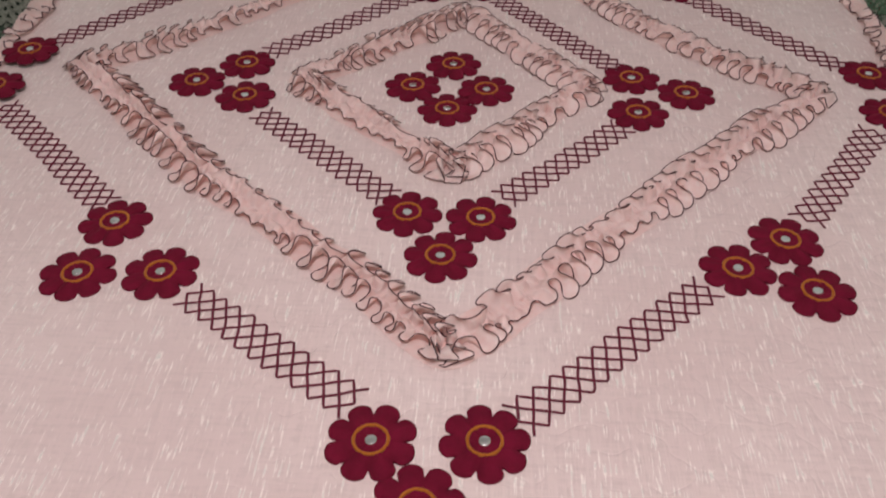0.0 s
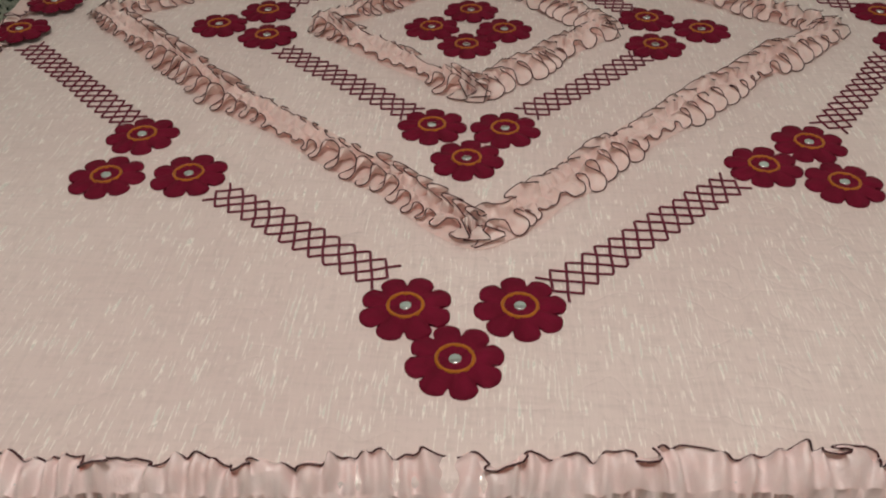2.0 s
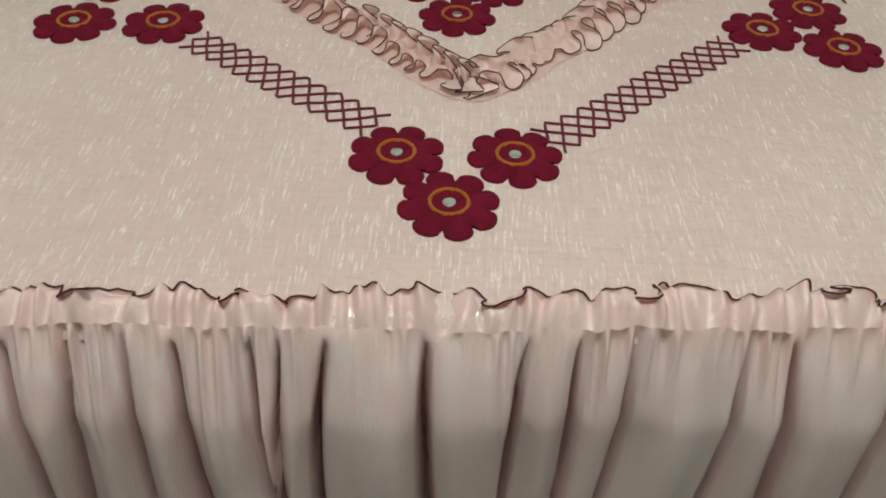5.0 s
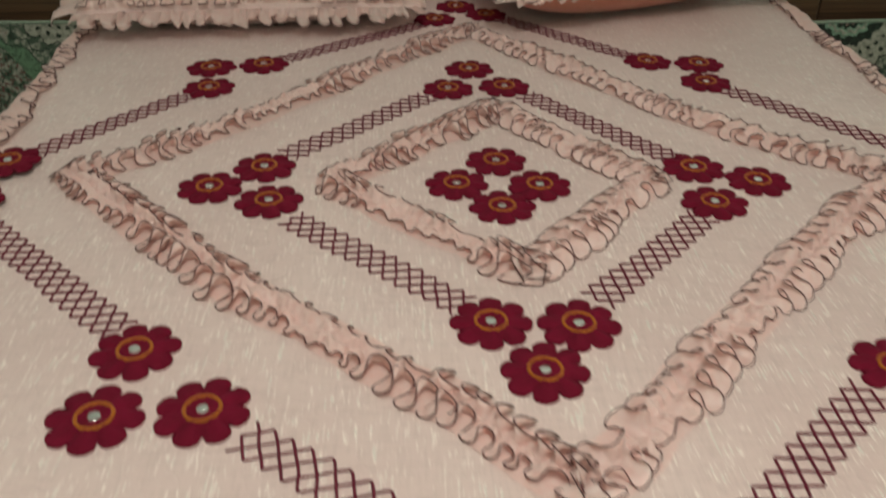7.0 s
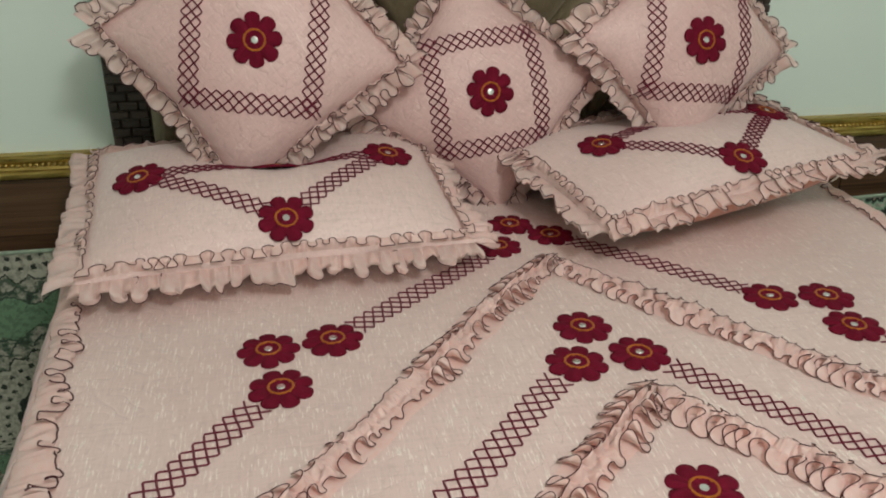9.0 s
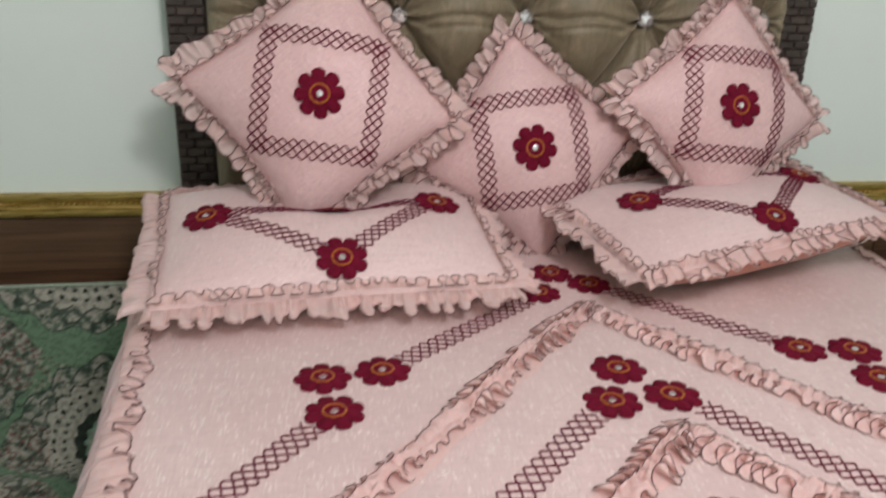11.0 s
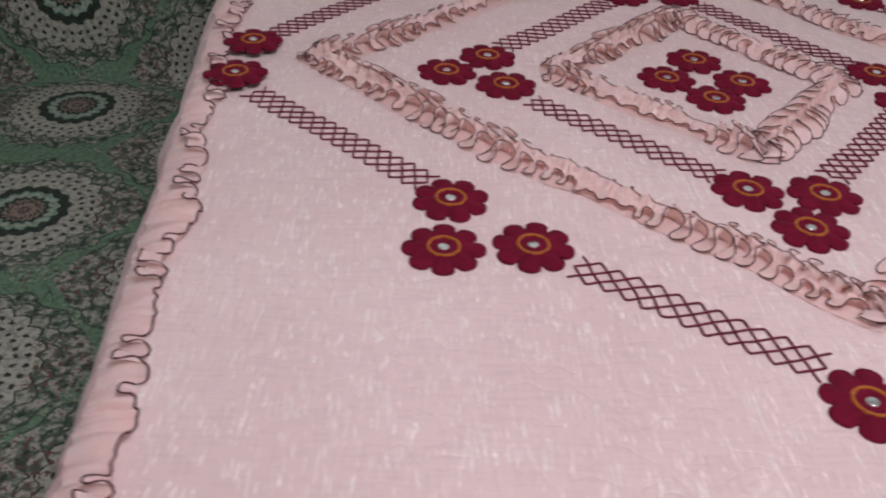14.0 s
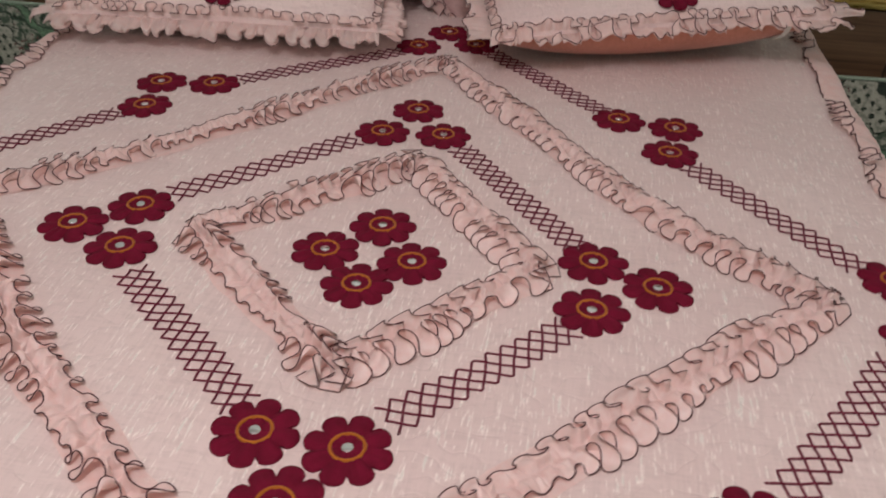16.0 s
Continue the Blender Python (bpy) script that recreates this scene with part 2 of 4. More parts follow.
def carpet_material():
    """Green machine-woven carpet: round medallions in a half-drop lattice, on the sheet's own unrolled coordinates."""
    m, tree, p = mat("green_medallion_carpet")
    n = Net(tree)
    uv = n.node("ShaderNodeTexCoord").outputs["UV"]
    wob = n.node("ShaderNodeTexNoise")
    wob.inputs["Scale"].default_value = 120.0
    tree.links.new(uv, wob.inputs["Vector"])
    off = n.node("ShaderNodeVectorMath", operation="MULTIPLY_ADD")
    tree.links.new(wob.outputs["Color"], off.inputs[0])
    off.inputs[1].default_value, off.inputs[2].default_value = (0.014, 0.014, 0), (-0.007, -0.007, 0)
    add = n.node("ShaderNodeVectorMath", operation="ADD")
    tree.links.new(uv, add.inputs[0])
    tree.links.new(off.outputs[0], add.inputs[1])
    sep = n.node("ShaderNodeSeparateXYZ")
    tree.links.new(add.outputs[0], sep.inputs[0])
    X, Y = sep.outputs[0], sep.outputs[1]
    # turned five degrees, origin in the middle of one medallion
    X, Y = n.math("ADD", X, 1.43), n.math("SUBTRACT", Y, 0.96)
    U = n.math("ADD", n.math("MULTIPLY", X, 0.9962), n.math("MULTIPLY", Y, 0.0872))
    V = n.math("SUBTRACT", n.math("MULTIPLY", Y, 0.9962), n.math("MULTIPLY", X, 0.0872))
    cu, cv = 0.428, 0.53
    wrap = lambda q, c, o: n.math("WRAP", n.math("ADD", q, o), c, -c)
    xa, ya = wrap(U, cu, 0.0), wrap(V, cv / 2, 0.0)
    xb, yb = wrap(U, cu, cu), wrap(V, cv / 2, cv / 2)
    length = lambda a, b: n.math("SQRT", n.math("ADD", n.math("MULTIPLY", a, a), n.math("MULTIPLY", b, b)))
    ra, rb = length(xa, ya), length(xb, yb)
    pick = n.math("LESS_THAN", rb, ra)
    lerp = lambda a, b: n.math("ADD", a, n.math("MULTIPLY", pick, n.math("SUBTRACT", b, a)))
    x, y = lerp(xa, xb), lerp(ya, yb)
    r = n.math("MINIMUM", ra, rb)
    th = n.math("ARCTAN2", y, x)
    cosn = lambda k: n.math("COSINE", n.math("MULTIPLY", th, float(k)))
    green, dark = (0.130, 0.235, 0.140), (0.010, 0.016, 0.011)
    beige, mint, rose = (0.42, 0.41, 0.34), (0.25, 0.40, 0.29), (0.30, 0.20, 0.165)
    # heart of the medallion: petals pointed along the angle
    r1 = n.math("ADD", r, n.math("MULTIPLY", cosn(16), 0.0042))
    R = lambda v: v / 0.30
    heart = n.ramp(n.math("DIVIDE", r1, 0.30), [(0, rose), (R(0.006), dark), (R(0.013), rose), (R(0.030), dark), (R(0.037), rose), (R(0.044), dark), (R(0.056), mint), (R(0.062), beige), (R(0.068), mint),
                                               (R(0.078), dark), (R(0.104), beige), (R(0.200), beige)], "CONSTANT")
    # two rows of dark dots in the pale band
    dots = n.math("MULTIPLY", n.math("GREATER_THAN", cosn(34), 0.25), n.math("GREATER_THAN", n.math("COSINE", n.math("MULTIPLY", n.math("SUBTRACT", r, 0.130), 2 * math.pi / 0.024)), 0.2))
    dots = n.math("MULTIPLY", dots, n.math("MULTIPLY", n.math("GREATER_THAN", r, 0.119), n.math("LESS_THAN", r, 0.165)))
    col = n.mix(dots, heart, dark)
    # leafy outer band with a scalloped, mottled edge
    leafy = n.noise(uv, 42.0, 3, 0.6)
    leaf = n.ramp(leafy, [(0.37, (0.012, 0.017, 0.012)), (0.44, (0.06, 0.11, 0.07)), (0.49, (0.17, 0.20, 0.15)), (0.56, (0.38, 0.37, 0.31)), (0.64, (0.36, 0.34, 0.29)), (0.69, (0.20, 0.10, 0.085))])
    r2 = n.math("ADD", r, n.math("MULTIPLY", cosn(14), 0.010))
    scallop = n.math("ABSOLUTE", n.math("COSINE", n.math("MULTIPLY", th, 11.0)))
    hollow = n.math("ABSOLUTE", n.math("SINE", n.math("MULTIPLY", th, 11.0)))
    first = n.math("SUBTRACT", n.math("SUBTRACT", r, n.math("MULTIPLY", scallop, 0.017)), 0.166)
    second = n.math("SUBTRACT", n.math("SUBTRACT", r, n.math("MULTIPLY", hollow, 0.019)), 0.194)
    petal = n.mix(n.ramp(leafy, [(0.45, grey(0.95)), (0.55, grey(0.05))]), (0.39, 0.38, 0.315), (0.05, 0.085, 0.055))
    leaf = n.mix(n.math("LESS_THAN", second, 0.0), leaf, petal)
    leaf = n.mix(n.math("LESS_THAN", n.math("ABSOLUTE", second), 0.0028), leaf, (0.03, 0.05, 0.035))
    leaf = n.mix(n.math("LESS_THAN", first, 0.005), leaf, dark)
    leaf = n.mix(n.math("LESS_THAN", first, 0.0), leaf, beige)
    berry = n.math("MULTIPLY", n.math("GREATER_THAN", n.noise(uv, 95.0, 2), 0.57), n.math("GREATER_THAN", n.math("ABSOLUTE", n.math("COSINE", th)), 0.93))
    leaf = n.mix(berry, leaf, (0.15, 0.055, 0.05))
    col = n.mix(n.math("GREATER_THAN", r, 0.164), col, leaf)
    # ground: plain green bands with thin dark vines and sparse pale sprigs
    vine = n.math("ABSOLUTE", n.math("SUBTRACT", n.noise(uv, 15.0, 1.0, 0.5, 1.2), 0.5))
    gcol = n.mix(n.math("MULTIPLY", n.math("LESS_THAN", vine, 0.007), n.math("LESS_THAN", leafy, 0.52)), green, (0.02, 0.055, 0.03))
    spot = n.noise(uv, 85.0, 2)
    near = n.noise(uv, 8.0, 1)
    gcol = n.mix(n.math("MULTIPLY", n.math("GREATER_THAN", spot, 0.56), n.math("GREATER_THAN", near, 0.57)), gcol, (0.33, 0.33, 0.26))
    gcol = n.mix(n.math("MULTIPLY", n.math("LESS_THAN", spot, 0.38), n.math("GREATER_THAN", near, 0.56)), gcol, (0.10, 0.03, 0.03))
    tip = n.math("MULTIPLY", n.math("ABSOLUTE", n.math("COSINE", th)), n.math("ABSOLUTE", n.math("COSINE", th)))
    edge = n.math("SUBTRACT", r2, n.math("MULTIPLY", n.math("POWER", tip, 6.0), 0.075))
    col = n.mix(n.math("GREATER_THAN", edge, 0.227), col, (0.035, 0.06, 0.04))
    col = n.mix(n.math("GREATER_THAN", edge, 0.232), col, gcol)
    worn = n.noise(uv, 70.0, 3, 0.65)
    col = n.mix(n.ramp(worn, [(0.40, grey(0.5)), (0.54, grey(0))]), col, (0.04, 0.065, 0.045))
    pile = n.noise(uv, 420.0, 2)
    col = n.mix(n.math("MULTIPLY", pile, 0.18), col, (0.03, 0.05, 0.035))
    tree.links.new(col, p.inputs["Base Color"])
    p.inputs["Roughness"].default_value = 0.85
    tree.links.new(n.bump(pile, 0.003, 0.6), p.inputs["Normal"])
    return m


carpet_mat = carpet_material()


# ---- mesh helpers ----
def mesh(name, verts, faces, material, smooth=True, uvs=None):
    me = bpy.data.meshes.new(name)
    me.from_pydata([tuple(v) for v in verts], [], faces)
    me.materials.append(material)
    if smooth:
        me.polygons.foreach_set("use_smooth", [True] * len(me.polygons))
    if uvs is not None:
        layer = me.uv_layers.new(name="UVMap")
        idx = np.empty(len(me.loops), dtype=np.int32)
        me.loops.foreach_get("vertex_index", idx)
        layer.data.foreach_set("uv", np.array(uvs, dtype=np.float32)[idx].ravel())
    me.update()
    return me


def part(name, me, parent, m=None, label=""):
    ob = new(name, me)
    ob.parent = parent
    if m is not None:
        ob.matrix_basis = m
    return tagged(ob, label)


def thing(name, m, label, category, group="", kind=""):
    ob = new(name)
    ob.empty_display_size = 0.1
    ob.matrix_basis = m
    return tagged(ob, label, category, group, kind)


def sheet_faces(nu, nv, closed=False):
    out = []
    for i in range(nu if closed else nu - 1):
        a, b = i * nv, ((i + 1) % nu) * nv
        for j in range(nv - 1):
            out.append((a + j, b + j, b + j + 1, a + j + 1))
    return out


def tube(points, radius, sides=5):
    """Verts and faces of a thread along points."""
    P = np.array([tuple(p) for p in points], dtype=float)
    T = np.gradient(P, axis=0)
    T /= np.linalg.norm(T, axis=1)[:, None] + 1e-12
    ref = np.where(np.abs(T[:, 2:3]) > 0.9, np.array([[1.0, 0, 0]]), np.array([[0, 0, 1.0]]))
    A = np.cross(T, ref)
    A /= np.linalg.norm(A, axis=1)[:, None] + 1e-12
    B = np.cross(T, A)
    V = []
    for k in range(sides):
        w = 2 * math.pi * k / sides
        V.append(P + radius * (math.cos(w) * A + math.sin(w) * B))
    V = np.stack(V, axis=1).reshape(-1, 3)
    F = []
    for i in range(len(P) - 1):
        for k in range(sides):
            k2 = (k + 1) % sides
            F.append((i * sides + k, i * sides + k2, (i + 1) * sides + k2, (i + 1) * sides + k))
    return V.tolist(), F


def join(chunks):
    V, F = [], []
    for v, f in chunks:
        o = len(V)
        V.extend(v)
        F.extend(tuple(i + o for i in q) for q in f)
    return V, F


def block(sx, sy, sz, bevel):
    """A bevelled box about its middle."""
    bm = bmesh.new()
    bmesh.ops.create_cube(bm, size=1, matrix=Matrix.Diagonal((sx, sy, sz, 1)))
    if bevel:
        bmesh.ops.bevel(bm, geom=bm.edges[:], offset=bevel, segments=1, affect="EDGES", profile=0.6)
    v = [tuple(q.co) for q in bm.verts]
    f = [tuple(q.index for q in face.verts) for face in bm.faces]
    bm.free()
    return v, f


def n1(x, seed=0.0):
    return noise.noise(Vector((x, seed * 7.31 + 0.5, seed * 1.7)))


def meander(bend=1.85, n=96):
    """One period of a sine-generated curve: how far it runs ahead of an even advance, and its swing, both for a period of 1."""
    ph = np.linspace(0, 2 * math.pi, n + 1)
    th = bend * np.sin(ph)
    x = np.concatenate([[0], np.cumsum(np.cos((th[1:] + th[:-1]) / 2))])
    y = np.concatenate([[0], np.cumsum(np.sin((th[1:] + th[:-1]) / 2))])
    lead = (x - x[-1] * ph / (2 * math.pi)) / x[-1]
    y = y / x[-1]
    return lead, (y - (y.max() + y.min()) / 2) / (y.max() - y.min()) * 2


LEAD, SWING = meander(1.95)


def wander(ph):
    k = (ph / (2 * math.pi)) % 1.0 * (len(LEAD) - 1)
    i = int(k)
    f = k - i
    i2 = min(i + 1, len(LEAD) - 1)
    return LEAD[i] * (1 - f) + LEAD[i2] * f, SWING[i] * (1 - f) + SWING[i2] * f


def gathered(at, length, width, seed, double=False, wave=0.041, rise=0.004, lift=0.0060, fold=1.0, overhang=0.0, calm=0.0, roam=0.12, crimp=0.0022, tuck=0.10, sway=0.0032):
    """A gathered strip. at(s) gives place, along, outward, up. Free edge outward (and inward, when double).
    The cloth runs out low, then its free edge curls up and back in uneven loops. Returns verts, faces and the free edges."""
    cols = max(8, int(length / wave * 24))
    us = (0.0, 0.14, 0.30, 0.46, 0.60, 0.70, 0.80, 0.90, 1.0)
    us = [-u for u in us[:0:-1]] + list(us) if double else list(us)
    V, edges = [], ([], []) if double else ([],)
    for i in range(cols + 1):
        s = length * i / cols
        made = {}
        for side in ((0.0, 3.7) if double else (0.0,)):
            ph = 2 * math.pi * s / wave + 7.2 * n1(s * 8, seed + side) + 3.4 * n1(s * 21, seed + side + 2) + side * 1.9
            size = min(1.25, max(0.0, 0.85 + 2.4 * n1(s * 13, seed + side + 5) - calm))
            lead, sw = wander(ph)
            made[side] = (lead * size + 0.3 * n1(s * 13, seed + 9 + side), min(1.0, size * (0.5 - 0.5 * sw) + 0.12 * n1(s * 18, seed + side + 11) + 0.05), math.sin(ph), 1 + 2 * roam * n1(s * 9, seed + 3 + side) + roam * n1(s * 27, seed + 4 + side))
        for u in us:
            a = abs(u)
            lead, k, sn, reach = made[0.0 if u >= 0 or not double else 3.7]
            q = min(max(s + wave * a ** 1.3 * lead * 0.8, -0.15 * wave), length + 0.15 * wave)
            c, t, o, up = at(q)
            reach = reach * (1 - tuck * k)
            if a <= 0.6:
                lat, b = a / 0.6 * reach, 0.0
            else:
                b = (a - 0.6) / 0.4
                lat = reach + 0.10 * math.sin(b * math.pi) * k - fold * k * b ** 1.25 + 0.08 * (1 - k) * b
            h = rise * math.sin(min(a / 0.6, 1.0) * math.pi * 0.62) + sway * sn * min(a / 0.5, 1.0) + b * (0.0015 + lift * k) + 0.002 * a * n1(s * 30, seed + 8)
            h += crimp * (math.sin(2 * math.pi * s / 0.019 + 11 * n1(s * 17, seed) + 4 * a * n1(s * 20, seed + 6)) + 1.2 * n1(s * 95, seed + 7 + a)) * (1 - 0.55 * a) * min(1.0, a * 7) - overhang * a * a
            if double:
                h = max(h, 0.0012 + 0.0015 * a)
            V.append(tuple(c + o * (width * lat * (1 if u >= 0 else -1)) + up * h))
        edges[0].append(V[-1])
        if double:
            edges[1].append(V[-len(us)])
    return V, sheet_faces(cols + 1, len(us)), edges


def ruffle(parent, at, length, width, seed, m=None, thread=0.0008, cloth=None, **kw):
    V, F, edges = gathered(at, length, width, seed, **kw)
    ob = part("ruffle", mesh("ruffle", V, F, cloth or ruffle_mat), parent, m)
    for e in edges:
        v, f = tube(e, thread, 4)
        part("edging", mesh("edging", v, f, edging_mat), ob, None, "dark overlocked edging thread")
    return ob


# ---- appliqué flower: felt petals, embroidered ring, small mirror ----
def flower_meshes(seed):
    rng = random.Random(seed)
    size = [1 + rng.uniform(-0.06, 0.05) for _ in range(8)]
    A, rad = 80, (0.0, 0.16, 0.34, 0.44, 0.62, 0.8, 0.93, 1.0, 1.0)
    V, F = [], []
    for k, ro in enumerate(rad):
        for i in range(A):
            th = 2 * math.pi * i / A
            lobe = abs(math.cos(4 * th))
            w = size[int(((th + math.pi / 8) % (2 * math.pi)) / (math.pi / 4)) % 8]
            out = 0.70 + 0.30 * lobe ** 0.42 * w
            r = ro * (1 + (out - 1) * ro ** 3)
            z = 0.0050 * (1 - ro ** 7) * (0.7 + 0.3 * math.sin(ro * 3.1)) + 0.0034 * (lobe - 0.6) * ro + 0.0009 * math.sin(th * 13 + seed) * ro - 0.0016 * max(0.0, 1 - 9 * abs(((th * 1.2732 + 0.5 + 0.2 * math.sin(seed + 3 * int(th * 1.2732 + 0.5))) % 1.0) - 0.5)) * max(0.0, 1 - abs(ro - 0.62) / 0.3)
            if k == len(rad) - 1:
                z = -0.001
            elif k == len(rad) - 2:
                z = 0.0018
            V.append((r * math.cos(th), r * math.sin(th), z))
    for k in range(len(rad) - 1):
        for i in range(A):
            j = (i + 1) % A
            F.append((k * A + i, k * A + j, (k + 1) * A + j, (k + 1) * A + i))
    petals = [(x, y, z) for x, y, z in V]
    return petals, F


def ring_mesh():
    pts = [(0.37 * math.cos(w), 0.37 * math.sin(w), 0) for w in [2 * math.pi * i / 40 for i in range(41)]]
    return tube(pts, 0.043, 6)


def mirror_mesh():
    V, F, A = [(0, 0, 0.0142)], [], 20
    for ro, z in ((0.112, 0.0138), (0.128, 0.010), (0.135, -0.02)):
        V += [(ro * math.cos(2 * math.pi * i / A), ro * math.sin(2 * math.pi * i / A), z) for i in range(A)]
    F += [(0, 1 + i, 1 + (i + 1) % A) for i in range(A)]
    for k in range(2):
        F += [(1 + k * A + i, 1 + (k + 1) * A + i, 1 + (k + 1) * A + (i + 1) % A, 1 + k * A + (i + 1) % A) for i in range(A)]
    return V, F


def scaled(vf, k, kz=1.0):
    return [(x * k, y * k, z * kz) for x, y, z in vf[0]], vf[1]


FLOWERS = {}


def flower_set(radius):
    if radius not in FLOWERS:
        pet = [mesh("flower", *scaled(flower_meshes(q), radius, 1.0), maroon_mat) for q in range(5)]
        rg = mesh("ring", *scaled(ring_mesh(), radius, radius), ring_mat)
        mi = mesh("mirror", *scaled(mirror_mesh(), radius, radius), mirror_mat)
        FLOWERS[radius] = (pet, rg, mi)
    return FLOWERS[radius]


flower_rng = random.Random(4)


def flower(parent, m, radius):
    """A maroon felt flower in the plane of m, under parent."""
    pet, rg, mi = flower_set(radius)
    turn = pose(0, 0, 0, 0, 0, flower_rng.uniform(0, 45))
    ob = part("flower", flower_rng.choice(pet), parent, m @ turn)
    part("ring", rg, ob, pose(0, 0, 0.0045), "orange embroidered ring")
    part("mirror", mi, ob, pose(0, 0, 0.0044, flower_rng.uniform(-5, 5), flower_rng.uniform(-5, 5), 0), "small round mirror")
    return ob


# ---- lattice stitching ----
def lattice(parent, p0, p1, place, width=0.047, pitch=0.086, phases=4, r=0.0016, seed=0):
    """A band of crossing zigzag threads from p0 to p1; place(x, y) lays a point on the cloth."""
    p0, p1 = Vector(p0), Vector(p1)
    d = p1 - p0
    L = d.length
    pitch = L / max(1.5, round(2 * L / pitch) / 2)
    t = d / L
    o = Vector((-t.y, t.x))
    chunks = []
    for k in range(phases):
        for sgn in (1,):
            pts, n = [], int(L / pitch * 24) + 1
            for i in range(n + 1):
                s = L * i / n
                w = (s / pitch + k / phases) % 1.0
                z = (4 * abs(w - 0.5) - 1) * sgn
                q = p0 + t * (s + 0.0022 * n1(s * 60, seed + k)) + o * (z * width / 2 * (1 + 0.12 * n1(s * 25, seed + 3)) + 0.003 * n1(s * 8, seed))
                pts.append(place(q.x, q.y))
            chunks.append(tube(pts, r, 4))
    return part("lattice_stitching", mesh("lattice_stitching", *join(chunks), thread_mat), parent)


# ---- the room ----
WALL_Y = 1.295


def slab(name, x0, x1, y0, y1, z0, z1, material, label, category):
    v, f = block(x1 - x0, y1 - y0, z1 - z0, 0)
    ob = new(name, mesh(name, v, f, material, False))
    ob.matrix_basis = pose((x0 + x1) / 2, (y0 + y1) / 2, (z0 + z1) / 2)
    return tagged(ob, label, category, "", "structure")


slab("wall_north", -2.9, 2.7, WALL_Y, WALL_Y + 0.15, -0.1, 2.75, wall_mat, "pale mint painted wall behind the headboard", "wall")
slab("wall_south", -2.9, 2.7, -3.25, -3.1, -0.1, 2.75, wall_mat, "pale mint painted wall", "wall")
slab("wall_west", -3.05, -2.9, -3.25, WALL_Y + 0.15, -0.1, 2.75, wall_mat, "pale mint painted wall", "wall")
slab("wall_east", 2.7, 2.85, -3.25, WALL_Y + 0.15, -0.1, 2.75, wall_mat, "pale mint painted wall", "wall")
slab("ceiling", -3.05, 2.85, -3.25, WALL_Y + 0.15, 2.75, 2.85, ceiling_mat, "plain white painted ceiling", "ceiling")
slab("floor", -2.9, 2.7, -3.1, WALL_Y, -0.1, -0.012, ceiling_mat, "bare floor under the carpet", "floor")

# wooden dado of long panels along the wall
dado = thing("baseboard", pose(0, WALL_Y, 0), "dark walnut panelling along the foot of the wall", "baseboard", "", "structure")
_x = -2.9
for w in (0.35, 1.14, 1.22, 1.22, 1.22, 0.45):
    v, f = block(w - 0.004, 0.020, 0.608, 0.002)
    part("panel", mesh("panel", v, f, wood_mat, False), dado, pose(_x + w / 2, -0.010, 0.302))
    _x += w
# gilded rail: a plain lip, a hollow and a beaded row
rail = thing("trim", pose(0, WALL_Y, 0.608), "polished gold beaded rail on top of the wood panelling", "trim", "", "structure")
prof = [(0, 0), (-0.030, 0), (-0.034, 0.004), (-0.034, 0.012), (-0.029, 0.017), (-0.024, 0.019), (-0.020, 0.026), (-0.021, 0.034), (-0.026, 0.040), (-0.026, 0.047), (-0.020, 0.052), (0, 0.054)]
V = [(x, y, z) for x in (-2.9, 2.7) for y, z in prof]
part("moulding", mesh("moulding", V, sheet_faces(2, len(prof)), gold_mat, False), rail)
bead = []
bm = bmesh.new()
bmesh.ops.create_icosphere(bm, subdivisions=1, radius=0.0055)
_bv, _bf = [tuple(q.co) for q in bm.verts], [tuple(q.index for q in face.verts) for face in bm.faces]
bm.free()
for i in range(430):
    x = -2.85 + i * 0.0128
    bead.append(([(a * 1.15 + x, b - 0.021, c + 0.030) for a, b, c in _bv], _bf))
tagged(part("beading", mesh("beading", *join(bead), gold_mat), rail), kind="stuff")


# carpet: flat on the floor, its surplus turned up against the wall
def carpet_profile(v):
    """Height line of the carpet, by its unrolled length."""
    flat, bend, r = 1.05, 0.13, 0.085
    if v <= flat:
        return v, 0.0
    a = (v - flat) / r
    top = radians(82)
    if a < top:
        return flat + r * math.sin(a), r * (1 - math.cos(a))
    e = (v - flat) - r * top
    return flat + r * math.sin(top) + e * math.cos(top), r * (1 - math.cos(top)) + e * math.sin(top)


V, UV = [], []
xs = np.linspace(-2.88, 2.68, 110)
vs = np.concatenate([np.linspace(-3.08, 0.7, 40), np.linspace(0.73, 1.565, 46)])
for x in xs:
    for v in vs:
        y, z = carpet_profile(v + (0.012 * n1(x * 1.7, 3) if v > 1.1 else 0))
        bulge = max(0.0, min(1.0, (v - 0.95) / 0.15)) * max(0.0, min(1.0, (1.57 - v) / 0.1))
        y -= 0.016 * bulge * (n1(x * 2.3 + v * 3, 1) + 0.3)
        z += 0.008 * max(0.0, min(1.0, (v - 0.4) / 0.5)) * (n1(x * 1.9, 7 + v) + 0.4) * (1 if v < 1.15 else 0.3)
        V.append((x, y, z))
        UV.append((x, v + 0.11 * max(0.0, min(1.0, (v - 1.06) / 0.05))))
carpet = thing("carpet", pose(0, 0, 0), "green carpet with round medallions, its edge turned up the wall", "carpet", "", "structure")
part("pile", mesh("pile", V, sheet_faces(len(xs), len(vs)), carpet_mat, True, UV), carpet)
rim = [V[i * len(vs) + len(vs) - 1] for i in range(len(xs))]
binding_mat = felt("pale_green_binding", (0.22, 0.30, 0.23), (0.32, 0.38, 0.30), 120, 0.8, 0.1, 0.0005)
